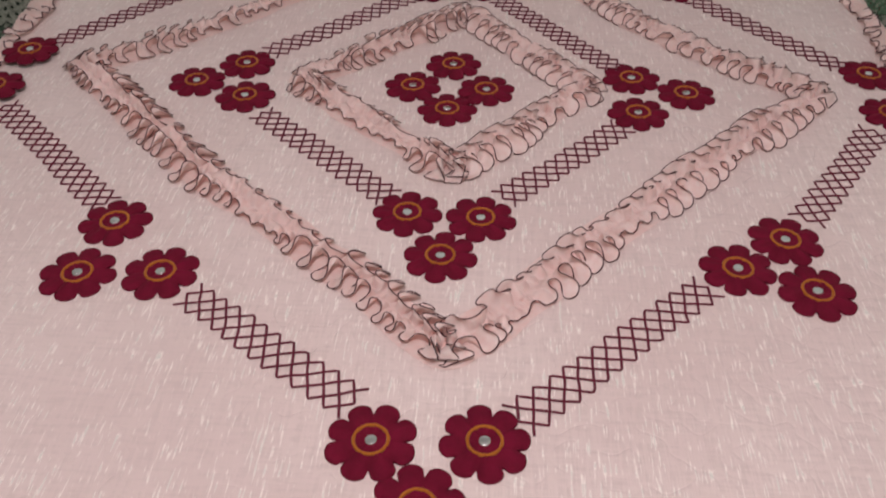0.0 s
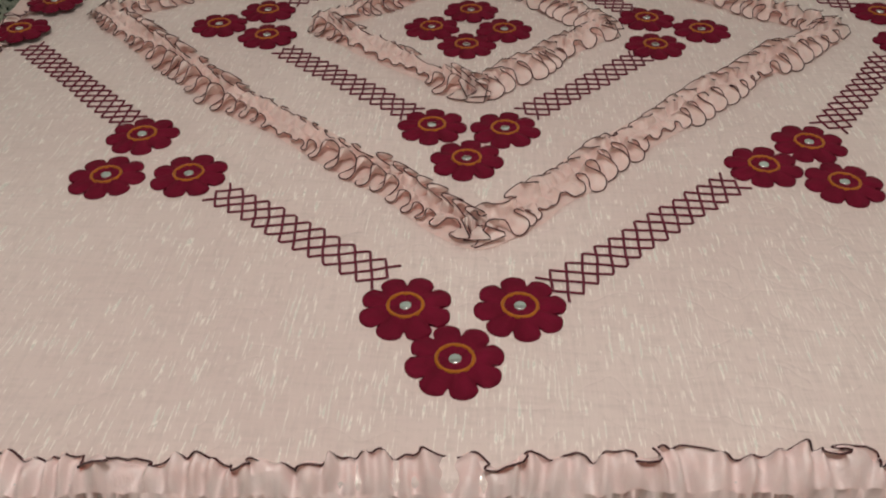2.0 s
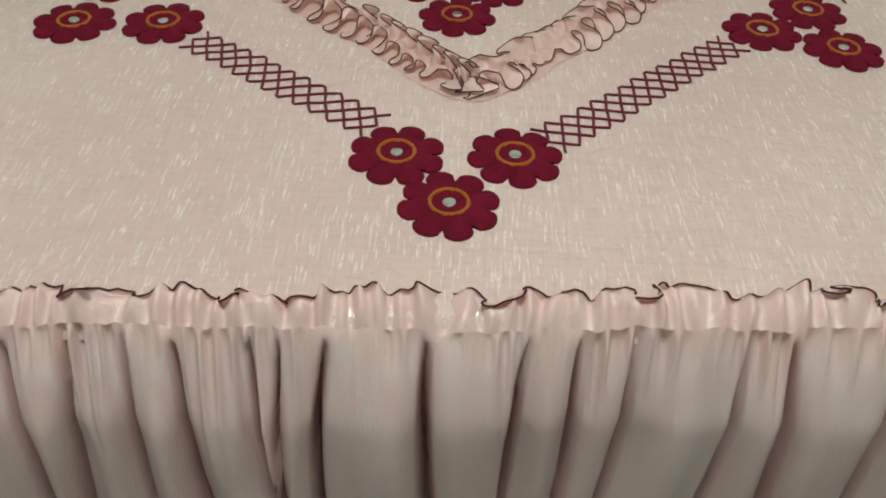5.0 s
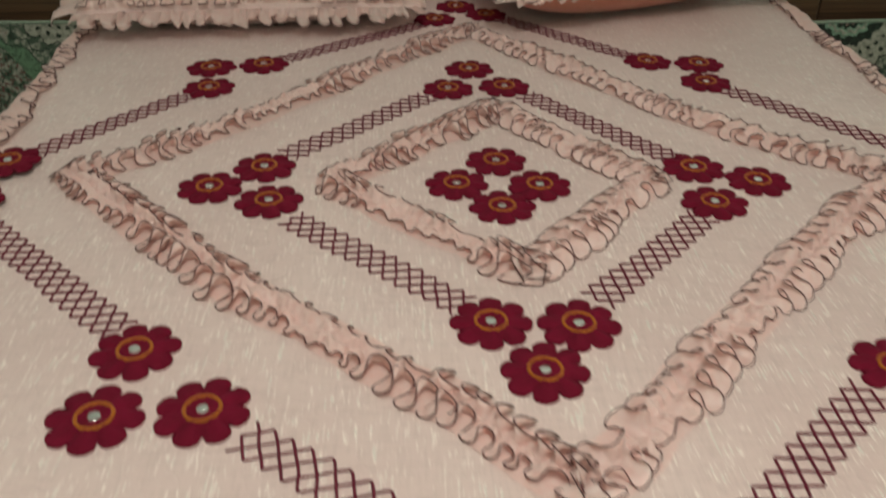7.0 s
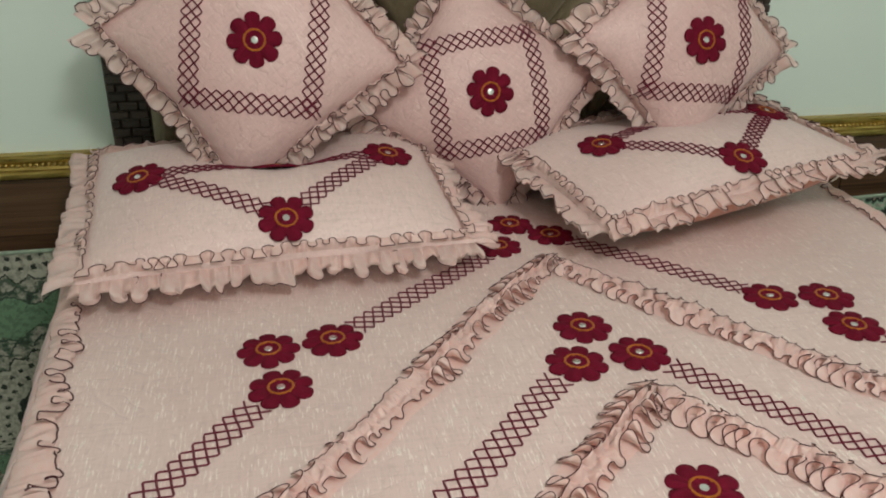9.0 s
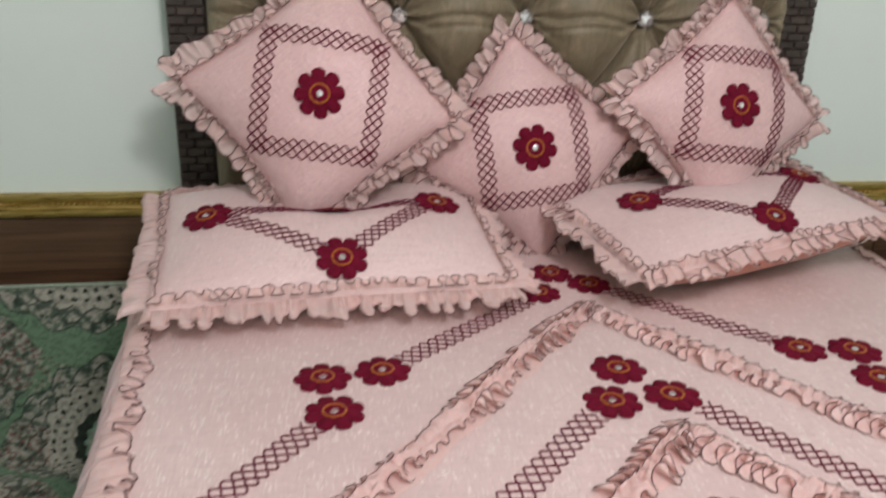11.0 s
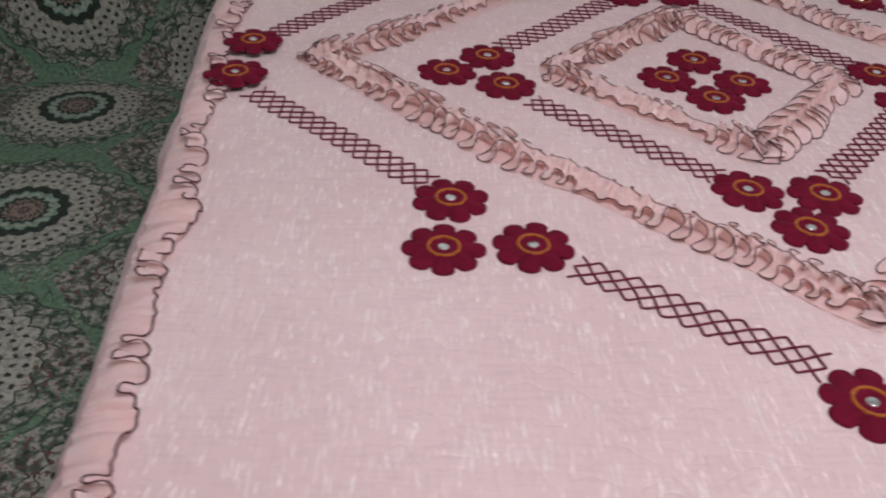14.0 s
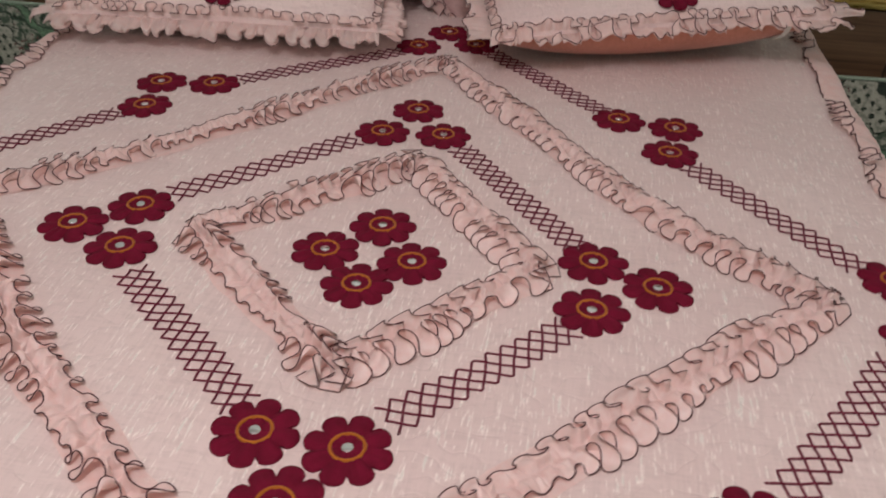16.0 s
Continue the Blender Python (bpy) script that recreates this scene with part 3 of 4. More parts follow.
part("binding", mesh("binding", *tube(rim, 0.005, 6), binding_mat), carpet, None, "pale stitched binding")

# ceiling fitting, out of sight above the bed: a rose, a cord and a holder over the bulb
lamp = thing("ceiling_light", pose(0.04, -1.13, 2.75), "bare hanging ceiling lamp over the bed", "ceiling light")
part("ceiling_rose", mesh("ceiling_rose", *block(0.10, 0.10, 0.02, 0.006), ceiling_mat), lamp, pose(0, 0, -0.01))
part("cord", mesh("cord", *tube([(0, 0, -0.02 - 0.0325 * k) for k in range(5)], 0.003, 6), white_mat), lamp)
part("holder", mesh("holder", *block(0.03, 0.03, 0.05, 0.008), white_mat), lamp, pose(0, 0, -0.175))

# ---- headboard ----
HB_X0, HB_X1, HB_TOP, HB_Y = -0.838, 0.690, 1.42, 1.205
headboard = thing("headboard", pose((HB_X0 + HB_X1) / 2, 1.24, 0), "tall tufted bronze velvet headboard with woven leather borders", "headboard")
cx = (HB_X0 + HB_X1) / 2
v, f = block(HB_X1 - HB_X0, 0.055, HB_TOP, 0.006)
part("frame", mesh("frame", v, f, leather_mat, False), headboard, pose(0, 0.012, HB_TOP / 2))
BW = 0.088
xs = np.linspace(HB_X0 + BW, HB_X1 - BW, 260)
zs = np.linspace(0.42, HB_TOP - BW, 210)
V = []
for x in xs:
    for z in zs:
        pq, qq = (x + 0.329) / 0.289, (z - 1.095) / 0.40
        d1, d2 = abs(math.sin(math.pi * (pq + qq))), abs(math.sin(math.pi * (pq - qq)))
        puff = (d1 * d2) ** 0.36
        rad = math.hypot((pq - round(pq)) * 0.289, (qq - round(qq)) * 0.40)
        fan = 0.011 * math.sin(13 * math.atan2(qq - round(qq), pq - round(pq)) + 3 * pq) * math.exp(-(rad / 0.075) ** 2) * min(1, rad / 0.012)
        level = (qq * 2 - round(qq * 2)) * 0.20 + 0.010 * math.cos(2 * math.pi * (pq + 0.5 * (round(qq * 2) % 2)))
        crease = 0.010 * (math.exp(-(d1 / 0.07) ** 2) + math.exp(-(d2 / 0.07) ** 2)) + 0.011 * math.exp(-(level / 0.007) ** 2) + 0.005 * math.exp(-((level + 0.022) / 0.006) ** 2)
        puff = max(0.0, puff - crease / 0.09)
        edge = min(1.0, min(x - xs[0], xs[-1] - x) / 0.03, (zs[-1] - z) / 0.03)
        y = 1.222 - 1.24 - (0.002 + 0.090 * puff + fan) * max(edge, 0.0) ** 0.5
        V.append((x - cx, y, z))
part("upholstery", mesh("upholstery", V, sheet_faces(len(xs), len(zs)), velvet_mat), headboard)
bm = bmesh.new()
bmesh.ops.create_icosphere(bm, subdivisions=1, radius=0.021)
btn = mesh("button", [(q.co.x, q.co.y * 0.7, q.co.z) for q in bm.verts], [tuple(w.index for w in face.verts) for face in bm.faces], crystal_mat, False)
bm.free()
for row, z in enumerate((0.895, 1.095, 1.295)):
    for k in range(-2, 5):
        x = -0.329 + 0.289 * (k + (0.5 if row % 2 == 0 else 0.0))
        if HB_X0 + BW + 0.03 < x < HB_X1 - BW - 0.03:
            part("button", btn, headboard, pose(x - cx, 1.222 - 1.24 - 0.030, z), "clear crystal button")
# woven leather blocks down both borders
wide = mesh("leather_block", *block(0.040, 0.012, 0.0185, 0.003), leather_mat, False)
narrow = mesh("leather_block", *block(0.020, 0.012, 0.0185, 0.003), leather_mat, False)
for side in (0, 1):
    for i in range(38):
        z = 0.66 + i * 0.0198
        xa = HB_X0 + 0.002 if side == 0 else HB_X1 - BW + 0.004
        rows = ((0.020, wide), (0.062, wide)) if i % 2 else ((0.010, narrow), (0.041, wide), (0.072, narrow))
        for dx, me in rows:
            part("leather_block", me, headboard, pose(xa + dx - cx, -0.018 + 0.0015 * ((i * 7) % 3), z))

# ---- bed under its spread ----
TOP = 0.60
bed = thing("bed", pose(-0.01, 0.19, 0), "double bed hidden under its quilted spread", "bed")
v, f = block(1.26, 1.84, 0.20, 0.03)
part("mattress", mesh("mattress", v, f, white_mat), bed, pose(0, 0, 0.47))
v, f = block(1.24, 1.82, 0.33, 0.01)
part("base", mesh("base", v, f, wood_mat, False), bed, pose(0, 0, 0.19))

spread = thing("bedspread", pose(0, 0, 0), "pink quilted bedspread with maroon flowers, ruffles and a gathered skirt", "bedspread")


def x_left(y):
    return -0.752 - 0.078 * y


def x_right(y):
    return 0.732 - 0.004 * y


def y_foot(x):
    return -0.903 + 0.058 * x


# corners of the dark frill edge, and of the seam outside it
SEAM, SEAM_FOOT = 0.050, 0.017
SEAMS = (SEAM, SEAM_FOOT, SEAM)


def seam_path():
    """The seam round three sides as points with outward normals: left side, foot, right side."""
    fl = Vector((x_left(-0.93), y_foot(x_left(-0.93))))
    fr = Vector((x_right(-0.87), y_foot(x_right(-0.87))))
    hl, hr = Vector((x_left(1.165), 1.165)), Vector((x_right(1.165), 1.165))
    out = []
    for a, b in ((hl, fl), (fl, fr), (fr, hr)):
        t = (b - a).normalized()
        o = Vector((t.y, -t.x))
        out.append((a, b, t, -o if o.dot((a + b) / 2) < 0 else o))
    return out


SIDES = seam_path()


def top_z(x, y):
    """Height of the cloth's top at x, y: flat, with slow unevenness, rounded down at the sides."""
    z = TOP - 0.007 * math.exp(-(x * x + y * y) / 0.06) + 0.0022 * noise.noise(Vector((x * 3.1, y * 3.1, 0.3))) + 0.0010 * noise.noise(Vector((x * 17, y * 17, 2.0)))
    d = min(x - (x_left(y) - SEAM), (x_right(y) + SEAM) - x, y - (y_foot(x) - SEAM_FOOT))
    if d < 0.007:
        z -= 0.016
    if d < 0.05:
        z -= 0.008 * ((0.05 - max(d, 0.0)) / 0.05) ** 2
    return z


NU, NV = 170, 230
V = []
for i in range(NU):
    for j in range(NV):
        a, b = i / (NU - 1), j / (NV - 1)
        y = -0.903 - SEAM_FOOT + b * (1.17 + 0.903 + SEAM_FOOT)
        x0, x1 = x_left(y) - SEAM, x_right(y) + SEAM
        x = x0 + a * (x1 - x0)
        y += (1 - b) * 0.058 * x
        V.append((x, y, top_z(x, y)))
part("quilt_top", mesh("quilt_top", V, sheet_faces(NU, NV), quilt_mat), spread)


def seam_wobble(s):
    """Unevenness of the gathered seam: outward and up."""
    return 0.0035 * n1(s * 24, 3.0) + 0.0030 * n1(s * 75, 4.0), 0.009 * n1(s * 4.5, 5.0) + 0.0040 * n1(s * 38, 6.0) + 0.0035 * n1(s * 120, 9.0)


def skirt(a, b, t, o, seed, seam):
    """A gathered skirt hanging from the seam a-b to just over the carpet, in uneven pleats."""
    rng = random.Random(seed)
    L = (b - a).length + 2 * SEAM
    cuts, x = [-SEAM - 0.1], -SEAM - 0.1
    while x < L + 0.1:
        x += rng.choice((0.034, 0.046, 0.058, 0.072, 0.086)) * rng.uniform(0.85, 1.15)
        cuts.append(x)
    depth = [rng.choice((0.045, 0.08, 0.12, 0.16)) * rng.uniform(0.8, 1.1) for _ in cuts]
    slant = [rng.uniform(-0.045, 0.045) for _ in cuts]
    cols, rows = int(L / 0.0017), 40
    V = []
    for i in range(cols + 1):
        s = L * i / cols - SEAM
        tuck = lambda w, k: 1 - 2 * abs(math.sin(math.pi * s / w + 5 * n1(s * 13, seed + k))) ** 0.55
        small = tuck(0.021, 2) * (0.7 + 1.5 * n1(s * 22, seed + 4)) + 0.7 * tuck(0.011, 5) * (0.6 + 1.7 * n1(s * 31, seed + 6))
        wob, fade = seam_wobble(s), max(2.6, 5.0 + 6.0 * n1(s * 30, seed + 12))
        for k in range(rows + 1):
            d = k / rows
            w = s + 0.010 * n1(s * 5 + d, seed) + 0.014 * d * n1(s * 3 + d * 2.5, seed + 15)
            k0 = 0
            while cuts[k0 + 1] + slant[k0 + 1] * d < w and k0 < len(cuts) - 2:
                k0 += 1
            lo, hi = cuts[k0] + slant[k0] * d, cuts[k0 + 1] + slant[k0 + 1] * d
            f = min(max((w - lo) / max(hi - lo, 0.004), 0.0), 1.0)
            lobe = (0.38 * math.sin(math.pi * f) ** 0.5 + 0.62 * min(1.0, min(f, 1 - f) / (0.07 + 0.05 * d))) if 0 < f < 1 else 0.0
            crease = 0.5 + 0.5 * math.cos(2 * math.pi * (1.3 * f + slant[k0] * 20 + 0.3 * n1(s * 10, seed + 7)))
            grow = min(1.0, max(0.0, d - 0.055) * 3.6)
            off = 0.004 + 0.029 * min(1.0, d * 4) ** 1.1 + 0.018 * d + grow * (depth[k0] * (lobe - 0.90) + (0.004 + 0.12 * abs(slant[k0])) * (crease - 0.5) + 0.012 * n1(w * 9 + d * 1.2, seed + 21))
            near = max(0.0, 1 - d * fade)
            off += 0.0085 * small * near * min(1.0, d * 14) + wob[0] * max(0.0, 1 - 6 * d)
            p = a + t * s + o * (seam - 0.004 + off)
            z = TOP - 0.006 + wob[1] * max(0.0, 1 - 6 * d) - (TOP - 0.02) * d ** 1.42
            V.append((p.x, p.y, max(z, 0.012)))
    return V, sheet_faces(cols + 1, rows + 1)


for (a, b, t, o), sd, sm in zip(SIDES, (11, 12, 13), SEAMS):
    part("skirt", mesh("skirt", *skirt(a, b, t, o, sd, sm), skirt_mat), spread, None, "pale satin skirt in deep gathered folds")


def frill(a, b, t, o, seed, seam, wavy):
    """The narrow frill above the skirt: sewn to the seam, its free edge standing up and leaning inward over the quilt."""
    inward = Vector((-o.x, -o.y, 0)).normalized()

    def at(q):
        w = seam_wobble(q)
        p = a + t * q + o * (seam * 0.97 + w[0])
        return Vector((p.x, p.y, TOP - (0.002 if wavy else 0.007) + w[1])), Vector((t.x, t.y, 0)), inward, Vector((0, 0, 1))
    L = (b - a).length
    if wavy:
        return ruffle(spread, at, L, seam * 0.95, seed, cloth=ruffle_mat, wave=0.032, rise=0.0095, lift=0.009, fold=0.45, roam=0.24, calm=0.18, crimp=0.0030, sway=0.0025, thread=0.0012)
    return ruffle(spread, at, L, seam * 1.40, seed, cloth=skirt_mat, wave=0.055, rise=0.016, lift=0.005, fold=0.30, calm=0.50, roam=0.34, crimp=0.0060, tuck=0.26, sway=0.005, thread=0.0011)


for (a, b, t, o), sd, sm, wv in zip(SIDES, (21, 22, 23), SEAMS, (True, False, True)):
    frill(a, b, t, o, sd, sm, wv)

# ruffled diamonds: one gathered strip sewn along its middle, both edges free
def loop_path(corners, soft, step=0.004):
    """A closed line through corners with softened bends, as at(s) and its length."""
    pts = []
    for p, q in zip(corners, corners[1:] + corners[:1]):
        n = max(2, int(math.hypot(q[0] - p[0], q[1] - p[1]) / step))
        pts += [(p[0] + (q[0] - p[0]) * i / n, p[1] + (q[1] - p[1]) * i / n) for i in range(n)]
    P = np.array(pts)
    k = int(soft / step)
    P = sum(np.roll(P, j, axis=0) for j in range(-k, k + 1)) / (2 * k + 1)
    D = np.roll(P, -1, axis=0) - P
    L = np.concatenate([[0], np.cumsum(np.hypot(D[:, 0], D[:, 1]))])
    T = np.roll(P, -2, axis=0) - np.roll(P, 2, axis=0)
    T /= np.hypot(T[:, 0], T[:, 1])[:, None]
    turned = np.unwrap(np.arctan2(T[:, 1], T[:, 0]))
    turned = np.abs(turned - turned[0])

    def at(s):
        s = s % L[-1]
        i = min(int(np.searchsorted(L, s, side="right")) - 1, len(P) - 1)
        f = (s - L[i]) / (L[i + 1] - L[i])
        c, t = P[i] + D[i] * f, T[i]
        return Vector((c[0], c[1], 0)), float(turned[i]), Vector((t[1], -t[0], 0))
    return at, float(L[-1])


def flounce(at, length, width, seed, wave=0.028):
    """Thin cloth gathered on a middle seam; each free edge wanders in round loops. Returns verts, faces and both edges."""
    cols = int(length / wave * 30)
    us = (0.0, 0.14, 0.30, 0.46, 0.62, 0.72, 0.86, 1.0)
    rows = [-u for u in us[:0:-1]] + list(us)
    V, edges = [], ([], [])
    for i in range(cols + 1):
        s = length * (i % cols) / cols
        made, bent = {}, at(s)[1]
        for side in (-1, 1):
            k = seed + side * 3.3
            ph = 2 * math.pi * (s + (bent * width if side < 0 else 0)) / wave + 7.0 * n1(s * 9, k) + 3.4 * n1(s * 23, k + 2)
            size = min(1.15, max(0.18, 0.80 + 1.5 * n1(s * 10, k + 5)))
            lead, sw = wander(ph)
            lat = 0.68 + 0.45 * sw * size + 0.30 * n1(s * 14, k + 7)
            rise = 0.0035 + 0.0065 * (0.5 + 0.5 * math.sin(ph + 0.9)) * size + 0.003 * n1(s * 33, k + 9)
            made[side] = (lead * size * 1.25 + 0.35 * n1(s * 17, k + 11), max(lat, 0.15), max(rise, 0.002), ph, size)
        for u in rows:
            a, side = abs(u), 1 if u >= 0 else -1
            lead, lat, rise, ph, size = made[side]
            c, t, o = at(s + wave * lead * a ** 1.4)
            puff = 0.0075 * math.sin(math.pi * min(1.0, a * 1.15)) * (0.8 + 1.1 * n1(s * 26 + a, seed + side))
            pleat = 0.0095 * (n1(s * 85 + a * 3 * n1(s * 12, seed), seed + side * 2) + 0.7 * n1(s * 190, seed + side)) * (1 - a * 0.6) * min(1.0, 0.25 + a * 6)
            ripple = 0.0072 * size * math.sin(ph + 0.9 * a) * min(1.0, 0.12 + a * 2.6)
            h = max(0.0016, 0.0045 + puff + pleat + ripple + rise * a ** 1.5)
            p = c + o * (side * width * lat * a ** 0.92)
            V.append((p.x, p.y, top_z(p.x, p.y) + h))
        edges[0].append(V[-1])
        edges[1].append(V[-len(rows)])
    F = sheet_faces(cols + 1, len(rows))
    # the lower fold that shows between the loops
    o0, low = len(V), (-1.0, -0.6, 0.0, 0.6, 1.0)
    for i in range(cols // 3 + 1):
        s = length * (i % (cols // 3)) / (cols // 3)
        c, t, o = at(s)
        for u in low:
            p = c + o * (u * width * (0.90 + 0.30 * n1(s * 16, seed + 50 + u)))
            V.append((p.x, p.y, top_z(p.x, p.y) + 0.0014 + 0.0022 * (1 - u * u) + 0.0012 * abs(n1(s * 60, seed + 60 + u))))
    F += [tuple(q + o0 for q in f) for f in sheet_faces(cols // 3 + 1, len(low))]
    return V, F, edges


INNER = [(-0.246, -0.008), (0.012, 0.252), (0.224, -0.009), (0.019, -0.245)]
OUTER = [(-0.620, 0.001), (-0.476, 0.128), (-0.325, 0.300), (-0.160, 0.507), (-0.002, 0.670), (0.085, 0.550), (0.196, 0.398), (0.294, 0.270), (0.377, 0.175), (0.450, 0.107),
         (0.590, -0.012), (0.419, -0.172), (0.298, -0.297), (0.230, -0.369), (0.033, -0.596), (-0.080, -0.483), (-0.243, -0.352), (-0.337, -0.278), (-0.419, -0.192), (-0.517, -0.092)]
for corners, sd in ((INNER, 31), (OUTER, 41)):
    corners = [(x, y + 0.008) for x, y in corners]
    at, L = loop_path(corners, 0.018)
    V, F, rims = flounce(at, L, 0.0325, sd)
    ob = part("ruffle", mesh("ruffle", V, F, sheer_mat), spread, None, "sheer pink gathered ruffle sewn in a diamond")
    for e in rims:
        part("edging", mesh("edging", *tube(e, 0.0008, 4), edging_mat), ob, None, "dark overlocked edging thread")


def on_top(x, y, lift=0.0012):
    return (x, y, top_z(x, y) + lift)


FLOWER_AT = [(0.002, 0.071), (0.0, -0.070), (-0.061, -0.002), (0.060, -0.008),
             (-0.036, -0.340), (0.062, -0.345), (0.014, -0.424), (-0.415, -0.021), (-0.347, 0.043), (-0.325, -0.061),
             (0.381, -0.006), (0.298, 0.037), (0.298, -0.070), (-0.020, 0.449), (-0.063, 0.352), (0.040, 0.361),
             (-0.036, -0.708), (0.078, -0.701), (0.017, -0.779), (-0.417, -0.387), (-0.326, -0.479), (-0.427, -0.487),
             (0.381, -0.426), (0.453, -0.365), (0.468, -0.460), (-0.415, 0.479), (-0.496, 0.362), (-0.513, 0.465),
             (0.334, 0.493), (0.417, 0.380), (0.432, 0.478), (0.037, 0.800), (-0.030, 0.860), (-0.080, 0.765),
             (-0.725, 0.048), (-0.732, -0.071), (0.690, 0.070), (0.688, -0.050)]
for x, y in FLOWER_AT:
    flower(spread, Matrix.Translation(on_top(x, y, 0.010 if x < -0.7 else 0.0012)), 0.0475)

BANDS = [((-0.283, -0.512), (-0.060, -0.662)), ((-0.700, -0.112), (-0.445, -0.350)), ((0.112, -0.672), (0.340, -0.458)), ((0.490, -0.320), (0.650, -0.095)),
         ((-0.290, -0.105), (-0.064, -0.305)), ((0.092, -0.300), (0.272, -0.105)), ((-0.319, 0.085), (-0.100, 0.320)), ((0.075, 0.325), (0.275, 0.072)),
         ((-0.705, 0.095), (-0.528, 0.328)), ((-0.378, 0.512), (-0.110, 0.730)), ((0.070, 0.770), (0.305, 0.528)), ((0.448, 0.345), (0.650, 0.095))]
for k, (p, q) in enumerate(BANDS):
    lattice(spread, p, q, on_top, seed=k)


# ---- pillows and cushions ----
class Pad:
    """A stuffed cover with pinched corners: a by b half sizes, h half thickness."""

    def __init__(self, a, b, h, pinch=0.07, dent=None, seed=0, power=2.5, under=None):
        self.under = under or h
        self.a, self.b, self.h, self.pinch, self.dent, self.seed, self.power = a, b, h, pinch, dent, seed, power

    def at(self, u, v, side=1, lift=0.0):
        x = self.a * u * (1 - self.pinch * (1 - v * v))
        y = self.b * v * (1 - self.pinch * (1 - u * u))
        full = max(0.0, (1 - abs(u) ** self.power) * (1 - abs(v) ** self.power)) ** 0.55
        z = (self.h if side > 0 else -self.under) * full
        z += 0.004 * full * noise.noise(Vector((u * 2.3, v * 2.3, self.seed)))
        if self.dent and side > 0:
            du, dv, depth, wide = self.dent
            z -= depth * math.exp(-((u - du) ** 2 + (v - dv) ** 2) / wide) * full
        return Vector((x, y, z + lift * side))

    def half(self, side, n=44):
        V = [tuple(self.at(math.sin(math.pi / 2 * (2 * i / n - 1)), math.sin(math.pi / 2 * (2 * j / n - 1)), side)) for i in range(n + 1) for j in range(n + 1)]
        F = sheet_faces(n + 1, n + 1)
        return V, F if side > 0 else [q[::-1] for q in F]

    def frame_at(self, u, v, lift=0.0015):
        e = 0.02
        c = self.at(u, v, 1, lift)
        dx, dy = self.at(u + e, v) - self.at(u - e, v), self.at(u, v + e) - self.at(u, v - e)
        z = dx.cross(dy).normalized()
        x = dx.normalized()
        y = z.cross(x)
        return Matrix(((x.x, y.x, z.x, c.x), (x.y, y.y, z.y, c.y), (x.z, y.z, z.z, c.z), (0, 0, 0, 1)))

    def uv(self, x, y):
        return x / self.a, y / self.b


def pad_ruffle(ob, pad, seed, width, droop=0.0, wave=0.036, flare=0.28):
    for k in range(4):
        def at(s, k=k):
            L = 2 * (pad.a if k % 2 == 0 else pad.b)
            w = max(-1.05, min(1.05, 2 * s / L - 1))
            ww = max(-1.0, min(1.0, w))
            u, v, o = ((ww, -1, Vector((0.25 * ww ** 5, -1, 0))), (1, ww, Vector((1, 0.25 * ww ** 5, 0))), (-ww, 1, Vector((-0.25 * ww ** 5, 1, 0))), (-1, -ww, Vector((-1, -0.25 * ww ** 5, 0))))[k]
            t = (Vector((1, 0, 0)), Vector((0, 1, 0)), Vector((-1, 0, 0)), Vector((0, -1, 0)))[k]
            return pad.at(u, v), t, o.normalized() * (1 + flare * abs(ww) ** 4), Vector((0, 0, 1))
        ruffle(ob, at, 2 * (pad.a if k % 2 == 0 else pad.b), width, seed + k, wave=wave, rise=0.005, lift=0.012, fold=0.85, overhang=droop, roam=0.2, crimp=0.0042, tuck=0.22, sway=0.005, calm=-0.2, thread=0.0010)
    # the gathered heading that stands on the seam
    for k in range(4):
        def at2(s, k=k):
            L = 2 * (pad.a if k % 2 == 0 else pad.b)
            ww = max(-1.0, min(1.0, 2 * s / L - 1)) * 0.985
            u, v = ((ww, -0.99), (0.99, ww), (-ww, 0.99), (-0.99, -ww))[k]
            u2, v2 = ((ww, -0.93), (0.93, ww), (-ww, 0.93), (-0.93, -ww))[k]
            t = (Vector((1, 0, 0)), Vector((0, 1, 0)), Vector((-1, 0, 0)), Vector((0, -1, 0)))[k]
            c = pad.at(u, v, 1, 0.002)
            o = (pad.at(u2, v2, 1, 0.004) - c).normalized()
            return c, t, o, t.cross(o).normalized()
        ruffle(ob, at2, 2 * (pad.a if k % 2 == 0 else pad.b), 0.018, seed + 10 + k, wave=wave * 0.8, rise=0.007, lift=0.006, fold=0.8, calm=-0.1, tuck=0.25, sway=0.003, crimp=0.0025, thread=0.0009)


def make_pillow(m, pad, label, seed, flowers, back, droop):
    ob = thing("pillow", m, label, "pillow", "pillows at the head of the bed")
    part("cover", mesh("cover", *pad.half(1), cover_mat), ob)
    part("back_panel", mesh("back_panel", *pad.half(-1), back), ob)
    pad_ruffle(ob, pad, seed, 0.045, droop, 0.040, 0.04)
    for u, v in flowers:
        flower(ob, pad.frame_at(u, v), 0.049)
    n = len(flowers)

    def place(x, y):
        return pad.at(*pad.uv(x, y), 1, 0.002)
    for k in range(n):
        p, q = flowers[k], flowers[(k + 1) % n]
        a, b = Vector((p[0] * pad.a, p[1] * pad.b)), Vector((q[0] * pad.a, q[1] * pad.b))
        d = (b - a).normalized() * 0.042
        lattice(ob, a + d, b - d, place, width=0.040, pitch=0.090, r=0.0016, seed=seed + k)
    return ob


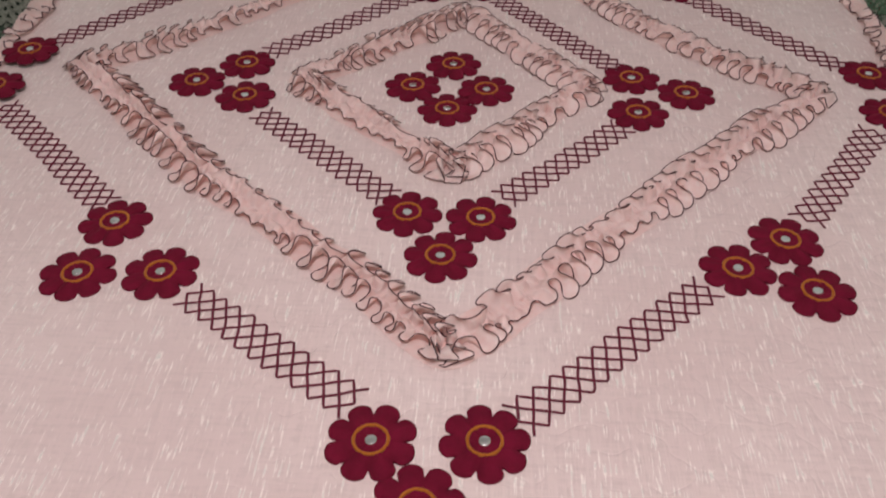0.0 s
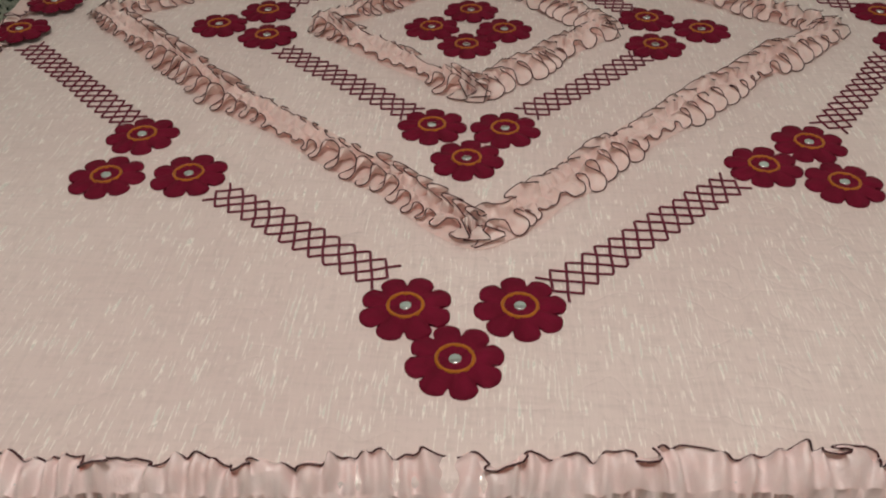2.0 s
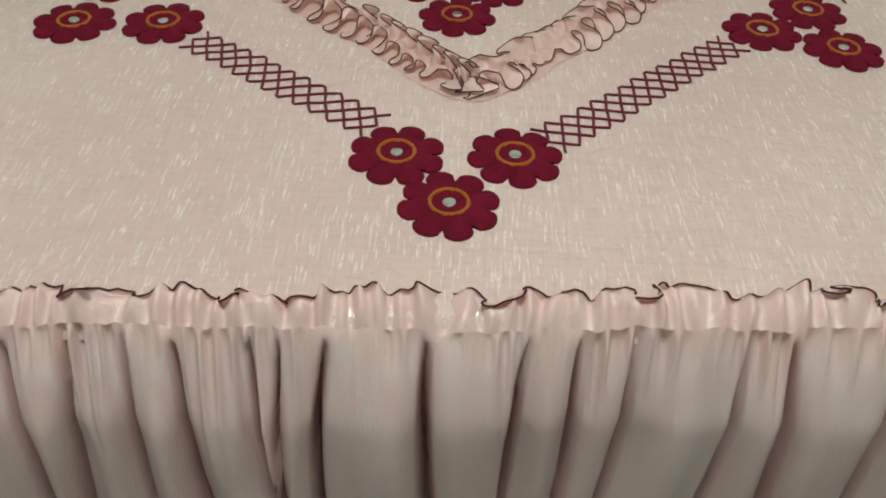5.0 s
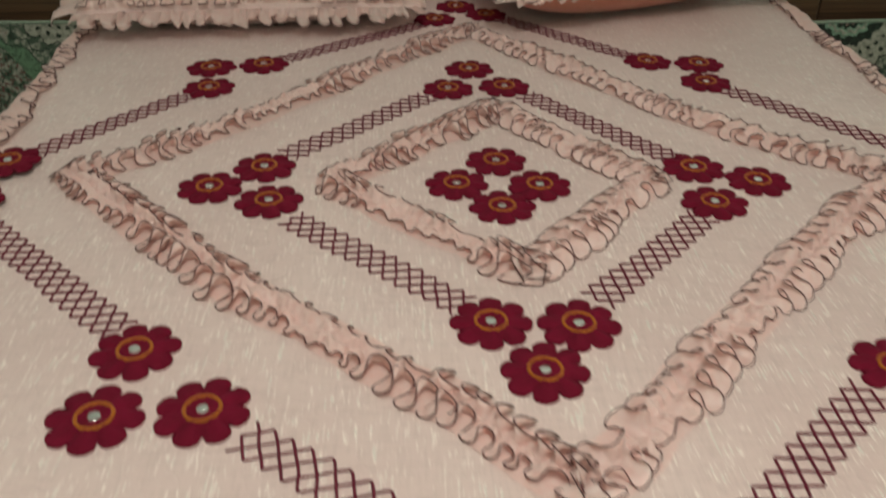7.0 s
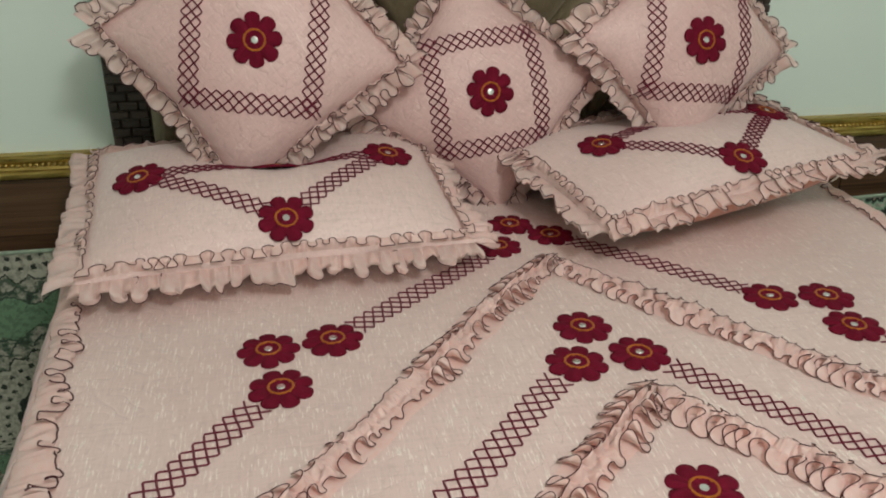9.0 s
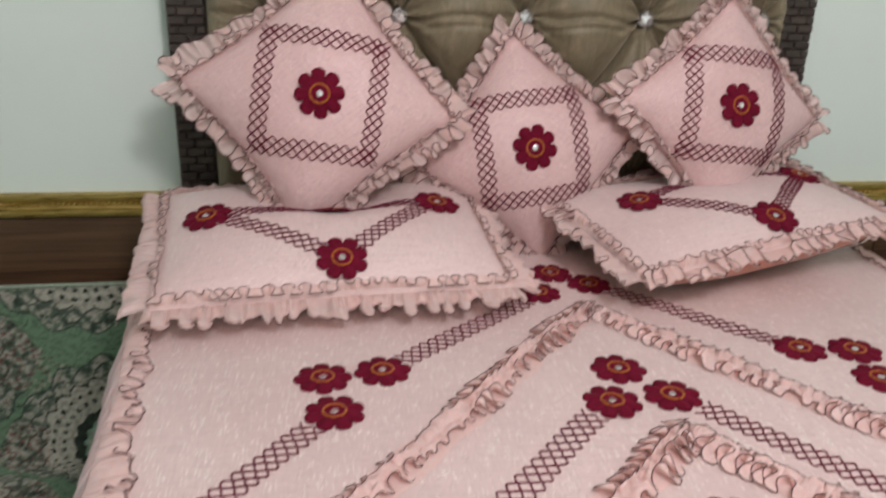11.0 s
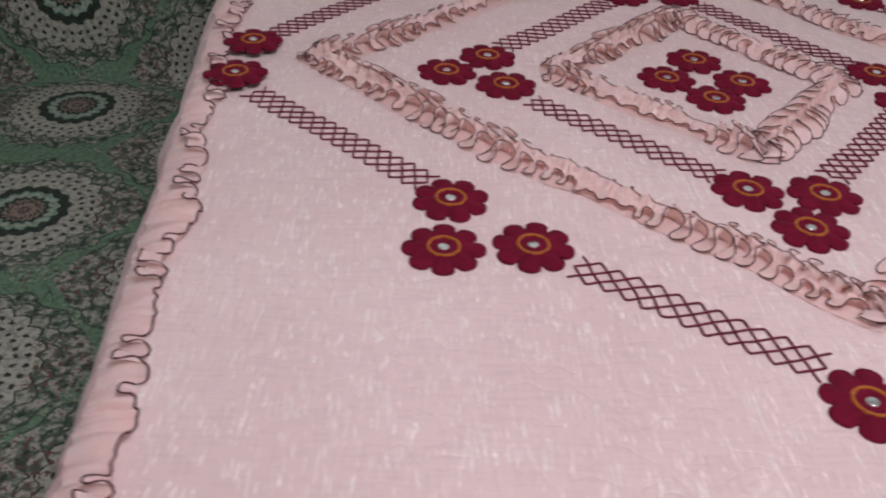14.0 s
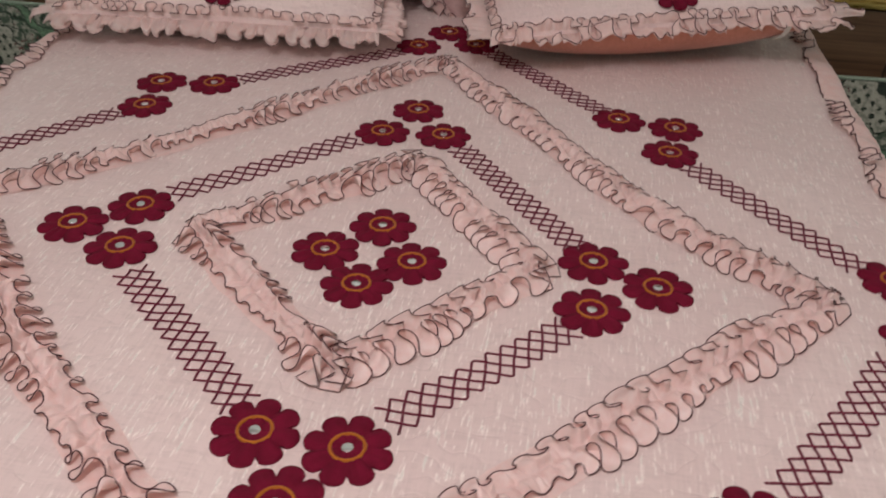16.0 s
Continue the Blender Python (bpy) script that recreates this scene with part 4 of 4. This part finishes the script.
PILLOW_A = pose(-0.497, 0.868, 0.690, 9, 0, 4.5)
pad_a = Pad(0.336, 0.220, 0.072, 0.03, (0.05, 0.48, 0.072, 0.13), 1, under=0.085)
make_pillow(PILLOW_A, pad_a, "plump pink quilted pillow with maroon flowers lying on the bedspread", 50, [(-0.72, 0.06), (0.03, -0.76), (0.70, 0.16), (0.03, 0.10)], cover_mat, 0.022)
PILLOW_B = pose(0.360, 0.928, 0.712, 5, -3, 15.7)
pad_b = Pad(0.345, 0.205, 0.058, 0.04, (0.0, 0.75, 0.034, 0.2), 2, under=0.110)
pb = make_pillow(PILLOW_B, pad_b, "pink quilted pillow showing its peach satin underside", 70, [(-0.60, 0.10), (0.08, -0.72), (0.76, 0.10), (0.04, 0.42)], back_mat, -0.002)
strap = [tuple(pad_b.at(0.72, -1 + 0.9 * (k / 10) ** 1.5, -1, 0.002)) for k in range(11)]
V = [(x + dx, y - 0.005, z - 0.002) for x, y, z in strap for dx in (-0.006, 0.006)]
part("tie", mesh("tie", V, sheet_faces(11, 2), white_mat), pb, None, "white tape tie")


def make_cushion(m, pad, label, seed, c=0.165):
    ob = thing("cushion", m, label, "cushion", "square cushions against the headboard")
    part("cover", mesh("cover", *pad.half(1), cushion_mat), ob)
    part("back_panel", mesh("back_panel", *pad.half(-1), cushion_mat), ob)
    pad_ruffle(ob, pad, seed, 0.036, 0.0, 0.038)
    flower(ob, pad.frame_at(0, 0), 0.050)

    def place(x, y):
        return pad.at(*pad.uv(x, y), 1, 0.002)
    pts = [Vector((c, 0)), Vector((0, c)), Vector((-c, 0)), Vector((0, -c))]
    for k in range(4):
        p, q = pts[k], pts[(k + 1) % 4]
        d = (q - p).normalized() * 0.013
        lattice(ob, p - d, q + d, place, width=0.040, pitch=0.092, r=0.0014, seed=seed + k)
    return ob


def cushion_pose(x, y, z, lean, yaw, roll):
    return pose(x, y, z, 90 - lean, 0, yaw) @ pose(0, 0, 0, 0, 0, 45 + roll)


make_cushion(cushion_pose(-0.508, 0.994, 0.948, 19, 0, -8), Pad(0.208, 0.208, 0.085, 0.09, None, 4), "pink ruffled cushion propped on one corner against the headboard", 90, 0.172)
make_cushion(cushion_pose(-0.052, 1.055, 0.825, 16, 0, 8), Pad(0.190, 0.190, 0.080, 0.09, None, 5), "pink ruffled cushion standing between two pillows", 110)
make_cushion(cushion_pose(0.385, 1.040, 0.920, 16, 8, -7), Pad(0.188, 0.188, 0.080, 0.09, None, 6), "pink ruffled cushion turned aside, leaning on the velvet headboard", 130)
